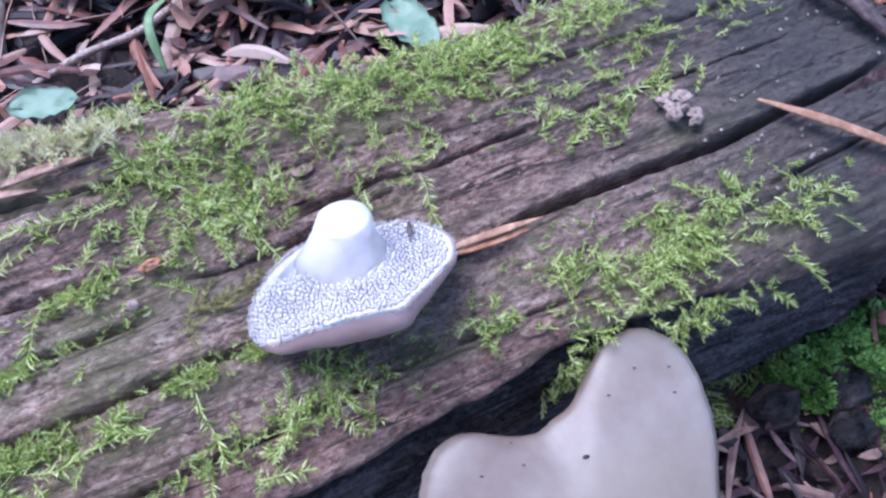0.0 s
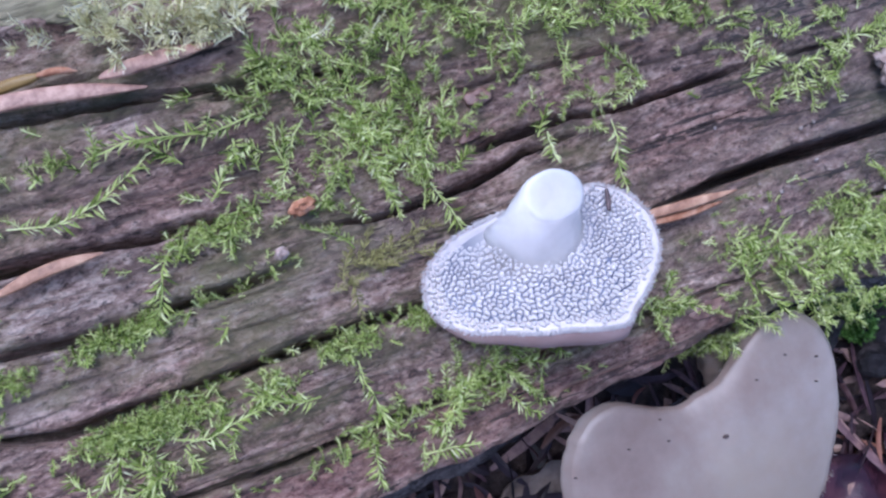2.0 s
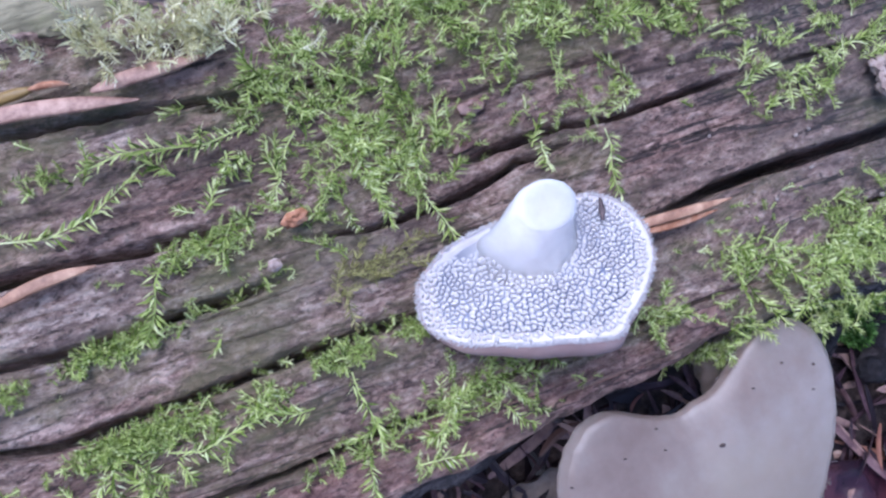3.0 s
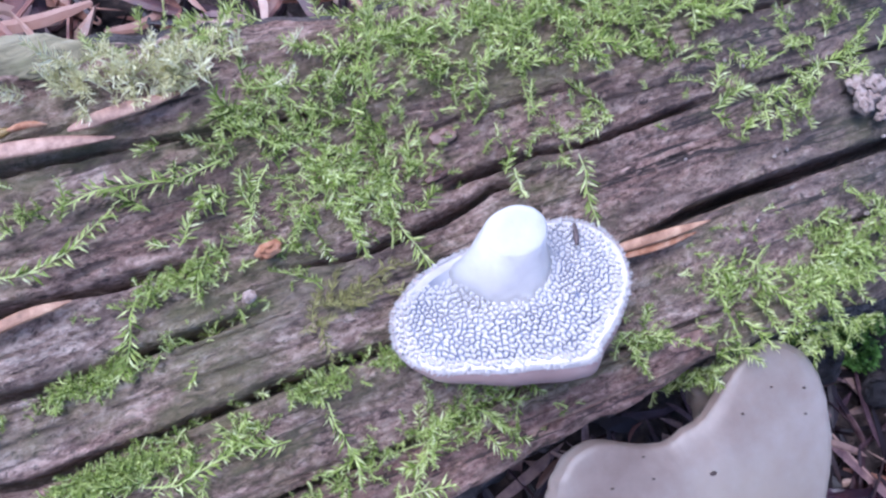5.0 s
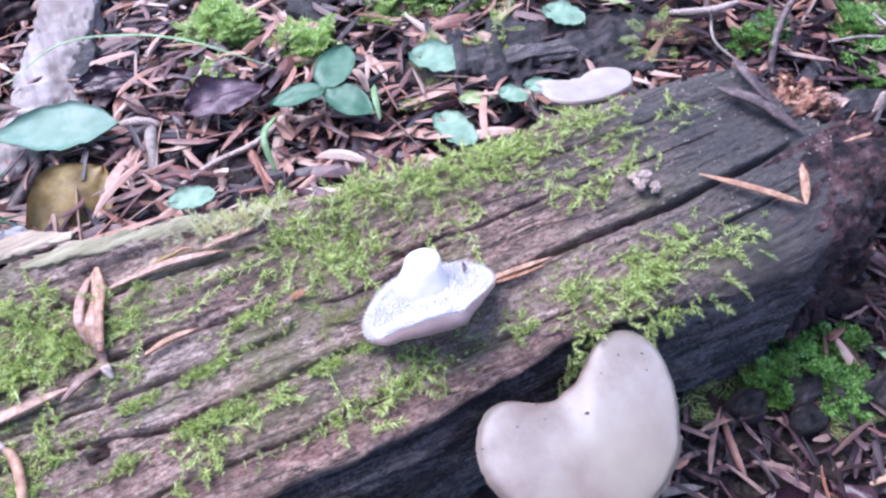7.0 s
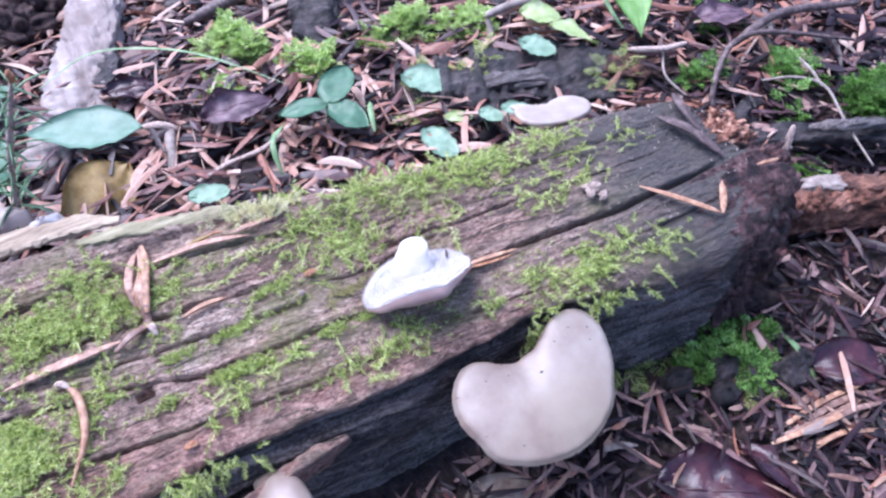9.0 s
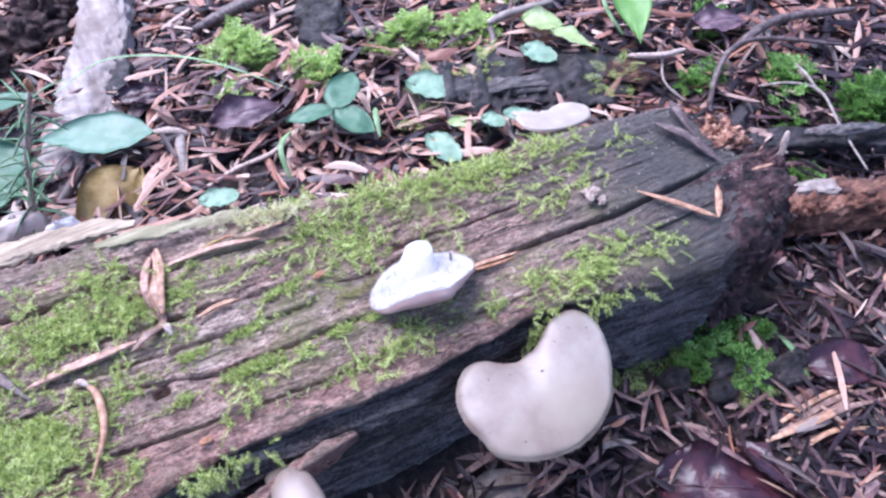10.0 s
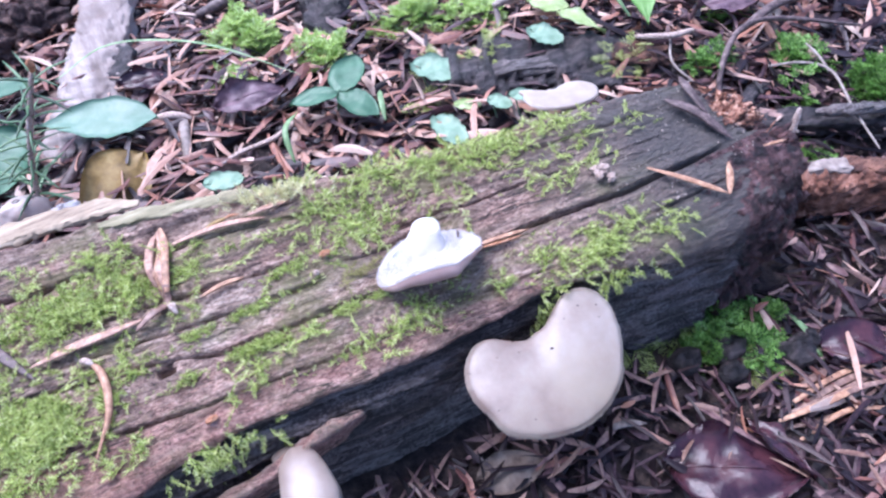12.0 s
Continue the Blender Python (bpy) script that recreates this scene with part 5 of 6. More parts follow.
lay("split_needle", on_log((-70, 31.5, 0.6), (-56.5, 29.8, 0.8), (-48.7, 28.2, 0.8), (-41.3, 26.2, 0.4)), 2.2, 1.1, RUSSET, "reddish boat-shaped needle in the widest crack", "needle", groove=0.7, n=20)
lay("split_needle", on_log((-45.5, 28.6, 1.2), (-42, 28.5, 1.4), (-37, 28.3, 1.2), (-32.0, 28.2, 0.4)), 2.0, 1.1, RUSSET, "brown curled needle in the widest crack", "needle", groove=0.7, n=20)
lay("bud", on_log((-58, 32.2, 0.9), (-54.5, 31.9, 1.2), (-51.7, 31.6, 0.9)), 1.5, 1.2, OCHRE_LEAF, "yellow-green bud beside a crack", "bud", taper=(0.5, 0.5))
lay("bud_stalk", on_log((-52.0, 31.6, 1.0), (-49.5, 31.0, 1.0), (-47.5, 30.4, 0.7)), 0.9, 0.8, ORANGE, "orange stalk of a small bud", "twig")
lay("dry_needle", on_log((9, -12.6, 1.6), (17, -14.0, 1.6), (26.5, -15.4, 1.2)), 1.5, 0.9, TAN, "tan needle wedged in the long crack", "needle", groove=0.6)
lay("dry_needle", on_log((10, -13.8, 0.9), (17, -15.2, 1.0), (24, -16.0, 0.7)), 1.2, 0.8, ORANGE, "orange-brown needle wedged in the long crack", "needle", groove=0.6)
lay("forked_needle", on_log((72.8, -14.6, 0.5), (80, -24, 1.8), (86, -31, 1.8), (89.4, -34.4, 1.2)), 2.4, 0.9, TAN, "pale tan needle on the dark wood", "needle", groove=0.5, n=20)
lay("forked_needle", on_log((89.6, -34.8, 1.4), (94, -30, 1.2), (97.4, -25.4, 0.9)), 2.4, 0.9, TAN, "short pale tan needle meeting a longer one", "needle", groove=0.5)
lay("weathered_splinter", on_log((94.5, 3.8, 1.8), (100, -6, 2.8), (105, -18.4, 1.6)), 4.2, 2.4, UMBER, "dark grey weathered splinter near the rotten end", "splinter", groove=0.5, rough=0.2, n=24)
lay("weathered_splinter", on_log((107, 10.5, 1.8), (103.5, 2.0, 3.0), (103, -8, 2.6)), 3.4, 2.0, UMBER, "thin dark splinter joined to another", "splinter", groove=0.5, rough=0.2, n=20)
lay("white_sliver", on_log((112, -26.0, 1.0), (116, -27.2, 1.6), (120, -27.6, 1.2)), 1.4, 0.8, TAN, "small pale sliver on the rotten end", "splinter")
lay("upright_chip", [(139, -19, 50), (140.5, -17.5, 55), (142, -16, 60)], 2.6, 1.4, CRUMB, "pinkish chip standing at the log's rotten end", "chip", taper=(0.7, 0.6))


def crumb(name, at, size, seed, material, label, category, group="", **more):
    return solo(name, *lumpy(at, size, seed, **more), material, label, category, group)


for k, (cx_, cy_, cz_, sx, sy, sz) in enumerate(ROT_LUMPS):
    part("rotten_end", *lumpy((cx_, cy_, cz_), (sx, sy, sz), 90 + k, n=80, m=110, rough=0.5, fine=0.30), END_ROT, log, "crumbling dark rotten end")
part("heartwood", *lumpy((115.5, -7.5, 62.8), (13, 11, 7), 108, n=50, m=70, rough=0.5, fine=0.35), RED_CRUMBLE, log, "orange-red crumbling heartwood")
for k in range(26):
    q = rng.random()
    cx_, cy_ = 112 + 8 * q + rng.normal(0, 1.5), -3 - 11 * q + rng.normal(0, 1.8)
    cz_ = 65.0 + 0.2 * cy_ + rng.normal(0, 0.6)
    part("heartwood", *lumpy((cx_, cy_, cz_), rng.uniform(2.0, 6.0, 3) * np.array([1.2, 1.0, 0.9]), 110 + k, n=22, m=28, rough=0.7, fine=0.5), RED_CRUMBLE if k % 5 else END_ROT, log, "orange-red crumbling heartwood")
for k in range(18):
    q, yaw = rng.random(), rng.normal(-0.2, 0.7)
    cx_, cy_ = 110 + 12 * q + rng.normal(0, 1.6), 2 - 20 * q + rng.normal(0, 2.4)
    cz_, ln = 66.6 + 0.2 * cy_ + rng.normal(0, 0.7), rng.uniform(2.0, 5.5)
    part("fibre", *strand([(cx_ - ln * math.cos(yaw), cy_ - ln * math.sin(yaw), cz_ - 0.6), (cx_, cy_, cz_), (cx_ + ln * math.cos(yaw), cy_ + ln * math.sin(yaw), cz_ + rng.normal(0, 0.8))], rng.uniform(0.5, 1.3), 0.4, 8, 5, (0.6, 0.3), rough=0.3, seed=k),
         (RED_CRUMBLE, ROT_WOOD, RED_CRUMBLE)[k % 3], log, "reddish wood fibre")

crumb("wood_chip", on_log((-30.5, 6.4, 0.9))[0], (3.4, 2.0, 1.3), 3, ORANGE, "orange wood chip caught in moss", "chip")
crumb("wood_chip", on_log((-76, -22.8, 0.3))[0], (3.2, 1.8, 1.0), 5, ORANGE, "orange wood chip on reddish wood", "chip")
crumb("seed", on_log((-35.1, 2.3, 0.2))[0], (2.0, 1.7, 1.8), 7, CRUMB, "small pale brown seed beside a crack", "seed", rough=0.2)
for k in range(12):
    crumb("frass_crumb", on_log((58.2 + rng.normal(0, 1.2), -9.8 + rng.normal(0, 1.6), 0.6 + rng.random() * 1.5))[0], rng.uniform(1.2, 3.0, 3) * np.array([1.1, 1.1, 0.6]), 20 + k, PALE_CRUMB, "pale knobbly crumb heaped on dark wood", "crumb", "heap of pale crumbs", rough=0.6, fine=0.2)
crumb("bark_flake", on_log((17.2, -29.0, -1.0))[0], (7.0, 3.0, 1.0), 9, PURPLE_TAN, "pale pinkish bark flake on the front edge", "bark flake")
crumb("bark_flake", on_log((-3.6, 10.8, -0.6))[0], (3.6, 2.2, 0.9), 11, PURPLE_TAN, "pinkish wood flake between mosses", "bark flake")
crumb("bark_flake", on_log((-6.5, 6.4, -0.5))[0], (3.0, 1.3, 0.9), 13, PURPLE_TAN, "small orange wood flake beside a crack", "bark flake")
# Tiny pale lumps mark the glints towards the damp end.
for k in range(120):
    fx = 112 - 85 * rng.random() ** 1.6
    fy = rng.uniform(-32, 14)
    crumb("pale_fleck", on_log((fx, fy, -0.6))[0], rng.uniform(0.3, 0.75, 3), 40 + k, FLECK, "tiny pale fleck on the damp wood", "crumb", "pale flecks on the damp wood", n=6, m=8)

# ---- wood lying behind and beside the log ----
chunk = thing("weathered_branch", (-75, 215, 22), "thick silver-grey weathered branch lying on the litter", "branch")
part("wood", *slab([(-104, 126, 15), (-91, 163, 20), (-77, 200, 25), (-57, 262, 31), (-34, 350, 35)], 38, 22, 31, n=160, sides=72, lump=0.07, narrow=0.42), GREY_WOOD, chunk)
part("bark_patch", *slab([(-69, 180, 28.5), (-65, 195, 31), (-60, 212, 33)], 11, 4, 33, n=30, sides=20, lump=0.3), BLACK_ROT, chunk, "dark patch of remaining bark")
chunk = thing("rotten_wood_chunk", (110, 98, 18), "black rotten wood behind the log, moss on its top", "rotten wood")
part("wood", *slab([(60, 116, 14), (85, 106, 16), (120, 90, 17), (165, 66, 15)], 44, 26, 35, n=110, sides=60, lump=0.2), BLACK_ROT, chunk)
part("bark_strip", *slab([(66, 106, 25), (90, 96, 28.5), (124, 82, 28)], 10, 4, 36, n=70, sides=24, lump=0.4), DARK_WOOD, chunk, "wet black bark along its side")
part("broken_end", *slab([(134, 82, 24), (150, 74, 24), (172, 64, 20)], 14, 9, 38, n=60, sides=30, lump=0.5), ROT_WOOD, chunk, "reddish broken end")
chunk = thing("dark_branch", (44, 205, 22), "dark wet branch stub standing among moss", "branch")
part("wood", *slab([(28, 160, 16), (40, 190, 26), (56, 232, 38), (75, 280, 50)], 24, 24, 37, n=90, sides=44, lump=0.2), BLACK_ROT, chunk)
chunk = thing("red_rotten_wood", (190, -32, 8), "crumbling red-brown rotten wood beside the log", "rotten wood")
part("wood", *slab([(146, -17, 15), (160, -25, 16), (188, -40, 16), (232, -63, 15)], 15, 19, 39, n=160, sides=72, lump=0.12), RED_ROT, chunk)
part("pale_face", *slab([(157, -20.5, 25.2), (166, -24, 26), (176, -29, 25.6)], 7, 2.6, 41, n=40, sides=24, lump=0.35), BONE, chunk, "pale bleached face on top")
part("layer", *slab([(166, -40, 5), (184, -50, 6), (222, -68, 6)], 9, 4.0, 42, n=60, sides=24, lump=0.3), RED_ROT, chunk, "crumbling split layer")
part("layer", *slab([(168, -25, 24), (190, -37, 25), (226, -56, 24)], 10, 4.0, 43, n=60, sides=24, lump=0.4), ROT_WOOD, chunk, "crumbling split layer")
# Black slab fills the gap underneath in place of its shade.
part("hollow", *slab([(152, -16, 1), (185, -34, 1), (230, -58, 1)], 18, 8, 49, n=70, sides=24, lump=0.3), BLACK_ROT, chunk, "black decayed underside")
chunk = thing("dark_root", (200, 12, 20), "dark brown root behind the rotten end", "root")
part("wood", *slab([(140, 26, 15), (175, 14, 17), (215, -6, 15), (260, -30, 11)], 12, 8, 43, n=80, sides=30, lump=0.3), BLACK_ROT, chunk)
part("rootlet", *slab([(165, 20, 24), (180, 28, 23), (205, 30, 18)], 6, 5, 44, n=50, sides=20, lump=0.3), BLACK_ROT, chunk)
part("rootlet", *slab([(190, 2, 25), (205, -8, 27), (232, -12, 20)], 5, 4, 46, n=50, sides=20, lump=0.3), DARK_WOOD, chunk, "wet black rootlet")


for k, (cx_, cy_, sx, sy) in enumerate(((-100, 262, 34, 30), (-122, 240, 26, 24), (-84, 285, 26, 30), (-118, 272, 30, 26))):
    crumb("soil_clod", (cx_, cy_, float(ground_z(cx_, cy_)) + 5), (sx, sy, 22), 130 + k, CLOD, "dark purplish crumbly clod of forest soil", "soil", "clods of soil", n=40, m=56, rough=0.5, fine=0.25)


def twig(pts, wide, material, label, **more):
    v, f = strand(pts, wide, wide * 0.85, n=more.pop("n", 22), rough=0.12, taper=(0.7, 0.5), **more)
    return solo("twig", v, f, material, label, "twig")


def lie(x, y, up=2.0):
    return (x, y, float(ground_z(x, y)) + up)


twig([(-54, 106, 24), (-35, 109, 27), (-16, 111, 27), (6, 124, 26), (22, 128, 25)], 2.4, CRUMB, "long pale bent twig on the litter", n=40)
twig([(194, 34, 28), (206, 26, 30), (213, 15, 29), (205, -5, 25), (197, -26, 22)], 1.5, BONE, "thin white forked twig near the rotten end")
twig([(216, 34, 32), (214, 24, 31), (212, 16, 29)], 1.6, BONE, "short white twig joining a longer one")
twig([(164, 28, 14), (170, 40, 30), (190, 52, 38), (215, 52, 36), (255, 34, 28)], 3.0, UMBER, "brown bent root arching over the litter")
twig([(-117, 118, 18), (-106, 128, 25), (-97, 137, 28), (-86, 154, 30)], 5.0, UMBER, "brown knobbly stick leaning beside the ochre leaf", n=40)
twig([lie(-62, 150, 6), lie(-53, 146, 7), lie(-46, 143, 5)], 4.5, CRUMB, "short pale stick on the litter")
twig([(-49, 146, 27), (-52, 130, 28), (-56, 113, 22)], 5.0, BONE, "greyish upright stick among needles")
twig([(111, 138, 34), (124, 137, 36), (146, 132, 38)], 5.0, BONE, "thick pinkish stick lying on bright moss")
twig([(112, 138, 33), (111, 133, 28), (106, 126, 22)], 3.4, BONE, "short forked end of a pinkish stick")
twig([lie(-20, 222, 6), lie(10, 216, 14), lie(30, 210, 18)], 8.0, UMBER, "brown stick behind the moss")
twig([(168, 72, 34), (158, 58, 30), (160, 44, 26)], 1.3, BONE, "thin pale twig leaning at the log's far corner")
twig([(150, 76, 36), (164, 68, 36), (176, 66, 36)], 3.4, CRUMB, "pale twig lying on dark rotten wood")
twig([lie(152, 2, 16), lie(156, -4, 22), lie(160, -10, 28)], 2.4, BONE, "short pale stub of a twig")
twig([lie(195, 55, 12), lie(230, 60, 14), lie(275, 50, 14)], 5.0, UMBER, "dark stick at the edge of the litter")
twig([(119, -96, 5), (132, -84, 8), (130, -70, 7)], 1.6, BONE, "thin white curved twig beside a dark leaf")

# ---- leaves and seedlings ----
def blade(length, wide, shape="oval", fold=0.18, curl=0.12, seed=0, nu=18, nv=10, thick=0.3, notch=0.0, wave=0.05, scallop=0.0):
    """A leaf along +x with a folded midrib, veins and a thickness."""
    u = np.linspace(0, 1, nu)
    w = np.linspace(-1, 1, nv)
    if shape == "oval":
        half = 1.94 * u**0.62 * (1 - u) ** 0.80
    elif shape == "round":
        half = np.sqrt(np.clip(1 - (2 * u - 1) ** 2, 0, 1)) ** 0.9
    elif shape == "lance":
        half = np.sin(np.pi * u**0.6) ** 1.1
    elif shape == "drop":
        half = np.sin(np.pi * u**1.5) ** 0.85
    else:
        half = np.sin(np.pi * u**0.55) ** 0.7
    half = np.maximum(half * (1 + scallop * np.sin(u * 31)), 0.03)
    U, W = np.meshgrid(u, w, indexing="ij")
    H = half[:, None]
    x = length * (U + notch * np.abs(W) ** 1.5 * np.where(U < 0.5, -1, 0) * (0.5 - U) * 2 + notch * 0.9 * np.abs(W) * np.where(U > 0.5, 1, 0) * (U - 0.5) * 2)
    y = wide / 2 * W * H
    z = fold * np.abs(y) - curl * length * (U - 0.3) ** 2 + wave * wide * fbm(U * 3 + seed, W * 2, 0.2, seed) + 0.007 * wide * np.cos(U * 40 + np.abs(W) * 8)
    top = np.stack([x, y, z], -1).reshape(-1, 3)
    low = top - np.array([0, 0, thick])
    f = grid_faces(nu, nv)
    k = len(top)
    rim = np.concatenate([np.arange(nv), np.arange(1, nu) * nv + nv - 1, (nu - 1) * nv + np.arange(nv - 2, -1, -1), np.arange(nu - 2, 0, -1) * nv])
    r2 = np.roll(rim, -1)
    sides = np.stack([rim, r2, r2 + k, rim + k], -1)
    return np.vstack([top, low]), np.vstack([f[:, ::-1], f + k, sides])


def turned(v, at, yaw, pitch=0.0, roll=0.0):
    m = np.array(Euler((radians(roll), radians(-pitch), radians(yaw))).to_matrix())
    return v @ m.T + np.asarray(at, float)


def leaf(name, at, yaw, pitch, roll, length, wide, material, label, shape="oval", stalk=None, **more):
    ob = thing(name, at, label, "leaf")
    v, f = blade(length, wide, shape, **more)
    v = turned(v, at, yaw, pitch, roll)
    sheet = part("blade", v, f, material, ob)
    if material not in (PLUM_LEAF, PURPLE_LEAF):
        rib = None
    else:
        rib = v[:180].reshape(18, 10, 3)[1:-1, 4:6].mean(1) + np.array([0, 0, 0.005 * wide])
    if rib is not None:
        part("midrib", *strand([tuple(p) for p in rib], 0.02 * wide, 0.014 * wide, 30, 6, (1.0, 0.3)), material, sheet)
    if stalk:
        part("stalk", *strand([at, *stalk], 0.9, 0.8, 10, 6, (0.9, 0.9)), material, ob)
    return ob


leaf("green_leaf", (-107, 163, 36), -25, 2, 12, 53, 23, MINT_LEAF, "pale blue-green pointed leaf above the grey branch", "drop", fold=0.15, scallop=0.04, stalk=[(-110, 163, 32), (-116, 156, 22)])
leaf("green_leaf", (-134, 196, 38), -10, 5, 0, 36, 22, LEAF, "green leaf behind the little fir seedling", fold=0.15)
leaf("green_leaf", (-112, 160, 40), 225, -20, -10, 34, 34, LEAF, "broad green leaf hanging beside the fir seedling", fold=0.1)
leaf("green_leaf", (-122, 232, 40), 200, -6, 0, 26, 24, LEAF, "green leaf in shade", fold=0.1)
leaf("ochre_leaf", (-104, 104, 27), 34, 6, 38, 42, 26, OCHRE_LEAF, "fallen ochre-yellow leaf with brown stains", "drop", fold=0.08, curl=0.1, wave=0.10)
leaf("plum_leaf", (-36, 138, 33), -14, 6, 24, 34, 22, PURPLE_LEAF, "curled dark purple-brown leaf on the litter", fold=0.25, curl=0.3, wave=0.16)
leaf("plum_leaf", (-70, 178, 34), -12, -4, 20, 30, 16, PLUM_LEAF, "dark purple dead leaf on the grey branch", fold=0.2, curl=0.3, wave=0.16)
sprout = thing("three_leaved_sprout", (15, 113, 22), "green three-leaved sprout standing in the litter", "sprout")
for yaw, pitch, ln, wd in ((48, 6, 26, 22), (168, 0, 22, 16), (-62, -8, 22, 20)):
    v, f = blade(ln, wd, "oval", 0.12, 0.1, int(yaw))
    part("leaflet", turned(v, (15, 113, 36), yaw, pitch), f, LEAF, sprout)
part("stalk", *strand([(15, 113, 36), (14, 114, 28), (12, 116, 18)], 1.1, 1.0, 10, 6, (0.9, 0.9)), LEAF, sprout)
for at, yaw, ln, wd, mt, lb in (((57, 117, 31), -40, 17, 17, PALE_LEAF, "pale green rounded leaf with a notch, above the litter"), ((47, 80, 29), -80, 14, 12, PALE_LEAF, "small pale green leaf behind the log"),
                                ((71, 76, 33), -50, 8, 8, PALE_LEAF, "tiny round green leaf behind the log"), ((79, 70, 36), -30, 10, 8, PALE_LEAF, "tiny pale leaf at the log's back edge"),
                                ((60, 86, 28), -20, 9, 7, LIME_LEAF, "tiny yellowish leaf among needles"), ((116, 110, 33), -60, 13, 13, PALE_LEAF, "pale green heart-shaped leaf on the litter"),
                                ((-51, 92, 32), -10, 11, 10, PALE_LEAF, "pale green leaf half hidden behind the log")):
    leaf("small_leaf", at, yaw, -4, 5, ln, wd, mt, lb, "round", stalk=[(at[0] + 1, at[1] - 1, at[2] - 5), (at[0] + 3, at[1] - 2, float(ground_z(at[0] + 3, at[1] - 2)))], notch=0.26, fold=0.10, wave=0.09, scallop=0.06)
leaf("yellow_green_leaf", (124, 128, 38), -42, -4, 10, 22, 20, LIME_LEAF, "pale yellow-green leaf eaten at the edge", "oval", wave=0.08)
leaf("yellow_green_leaf", (131, 112, 37), -58, -6, -10, 26, 14, LIME_LEAF, "torn yellow-green leaf tip", "lance", wave=0.1)
leaf("green_leaf", (172, 108, 54), -118, -14, 10, 40, 19, FRESH_LEAF, "narrow bright green leaf hanging over the litter", "lance")
leaf("plum_leaf", (38, -80, 6.5), -36, 5, 8, 44, 36, PLUM_LEAF, "glossy dark brown leaf lying on wet needles", "oval", fold=0.12, curl=0.2, wave=0.14)
leaf("plum_leaf", (71, -82, 7), -84, 14, -22, 26, 13, PLUM_LEAF, "reddish-brown curled leaf on wet needles", "oval", fold=0.2, curl=0.25, wave=0.16)
leaf("buff_leaf", (-16, -55, 5.0), -14, 4, 14, 24, 18, BUFF_LEAF, "pale buff dead leaf under the heart-shaped fungus", "oval", fold=0.1, wave=0.14)
leaf("plum_leaf", (112, -75, 9), -30, 8, 16, 24, 17, PLUM_LEAF, "dark brown cupped leaf with a pale edge", "round", fold=0.3, curl=0.3, wave=0.1)
leaf("plum_leaf", (196, 84, 34), -30, 4, 14, 30, 22, PURPLE_LEAF, "dark purple dead leaf on rotten wood", "oval", fold=0.2, curl=0.2, wave=0.15)
v, f = strand([(-92, 186, 40), (-68, 192, 45), (-44, 181, 46), (-22, 162, 45), (4, 129, 40)], 1.7, 0.4, n=40, taper=(0.4, 0.1))
solo("grass_blade", v, f, GRASS, "thin green grass blade arching over the moss", "grass")
for pts in ([(-16, 92, 26), (-14, 104, 34), (-4, 118, 30)], [(27, 92, 30), (30, 102, 34), (34, 112, 30)], [(170, 100, 26), (168, 112, 34), (172, 128, 40)], [(111, -80, 6), (113, -70, 9), (116, -58, 6)]):
    v, f = strand(pts, 2.6, 0.5, n=16, taper=(0.3, 0.1))
    solo("grass_blade", v, f, GRASS, "short blue-green grass blade in the litter", "grass")

seedling = thing("fir_seedling", (-117, 117, 20), "young fir seedling with thin dark green needles", "seedling")
stem_line = [(-117, 117, 20), (-110, 118, 40), (-102, 117, 60), (-88, 112, 88)]
part("stem", *strand(stem_line, 2.3, 2.3, 24, 8, (1.0, 0.7), rough=0.25, seed=4), CRUMB, seedling, "thin light brown stem")
nv_, nf_ = strand([(0, 0, 0), (7, 0, 0.8), (15, 0, -0.6)], 1.2, 0.6, 6, 5, (0.6, 0.2))
fir_mesh = mesh_data("needle", nv_, nf_, FIR_GREEN)
spine = curve_through(stem_line, 60)
for k in range(54):
    p = spine[min(59, 12 + int(k * 0.88))]
    ob = new("needle", fir_mesh)
    ob.parent = seedling
    ob.matrix_local = Matrix.Translation((Vector(p) - Vector((-117, 117, 20))) * MM) @ Euler((0, rng.normal(-0.15, 0.25), k * 2.4 + rng.normal(0, 0.3))).to_matrix().to_4x4() @ Matrix.Scale(rng.uniform(0.8, 1.25), 4)
part("bud", *lumpy((-87.4, 111.8, 89.5), (2.4, 2.4, 4.0), 5), ORANGE, seedling, "orange-brown bud")

# broad dry sheaths fanned out beside the log
for k in range(11):
    ox, oy = rng.normal(0, 3.0), rng.normal(0, 4.0)
    bow_ = rng.normal(0, 2.0)
    pts = [(84 + ox, -90 + oy, 5 + 0.4 * k), (103 + ox, -92 + oy + bow_, 8 + 0.5 * k), (123 + 1.6 * ox, -95 + 1.5 * oy, 6 + 0.3 * k)]
    lay("dry_sheath", pts, rng.uniform(1.6, 3.0), 0.8, (PURPLE_TAN, TAN, PURPLE_TAN)[k % 3], "broad dry pinkish-tan sheath in a loose fan", "dead leaf", "fan of dry sheaths", groove=0.5, n=18, taper=(0.5, 0.3))
lay("dry_sheath", [(30, -62, 6), (36, -64.5, 9), (43, -67, 6)], 2.6, 0.8, BONE, "pale dry sheath lying near the heart-shaped fungus", "dead leaf", groove=0.5, n=18)

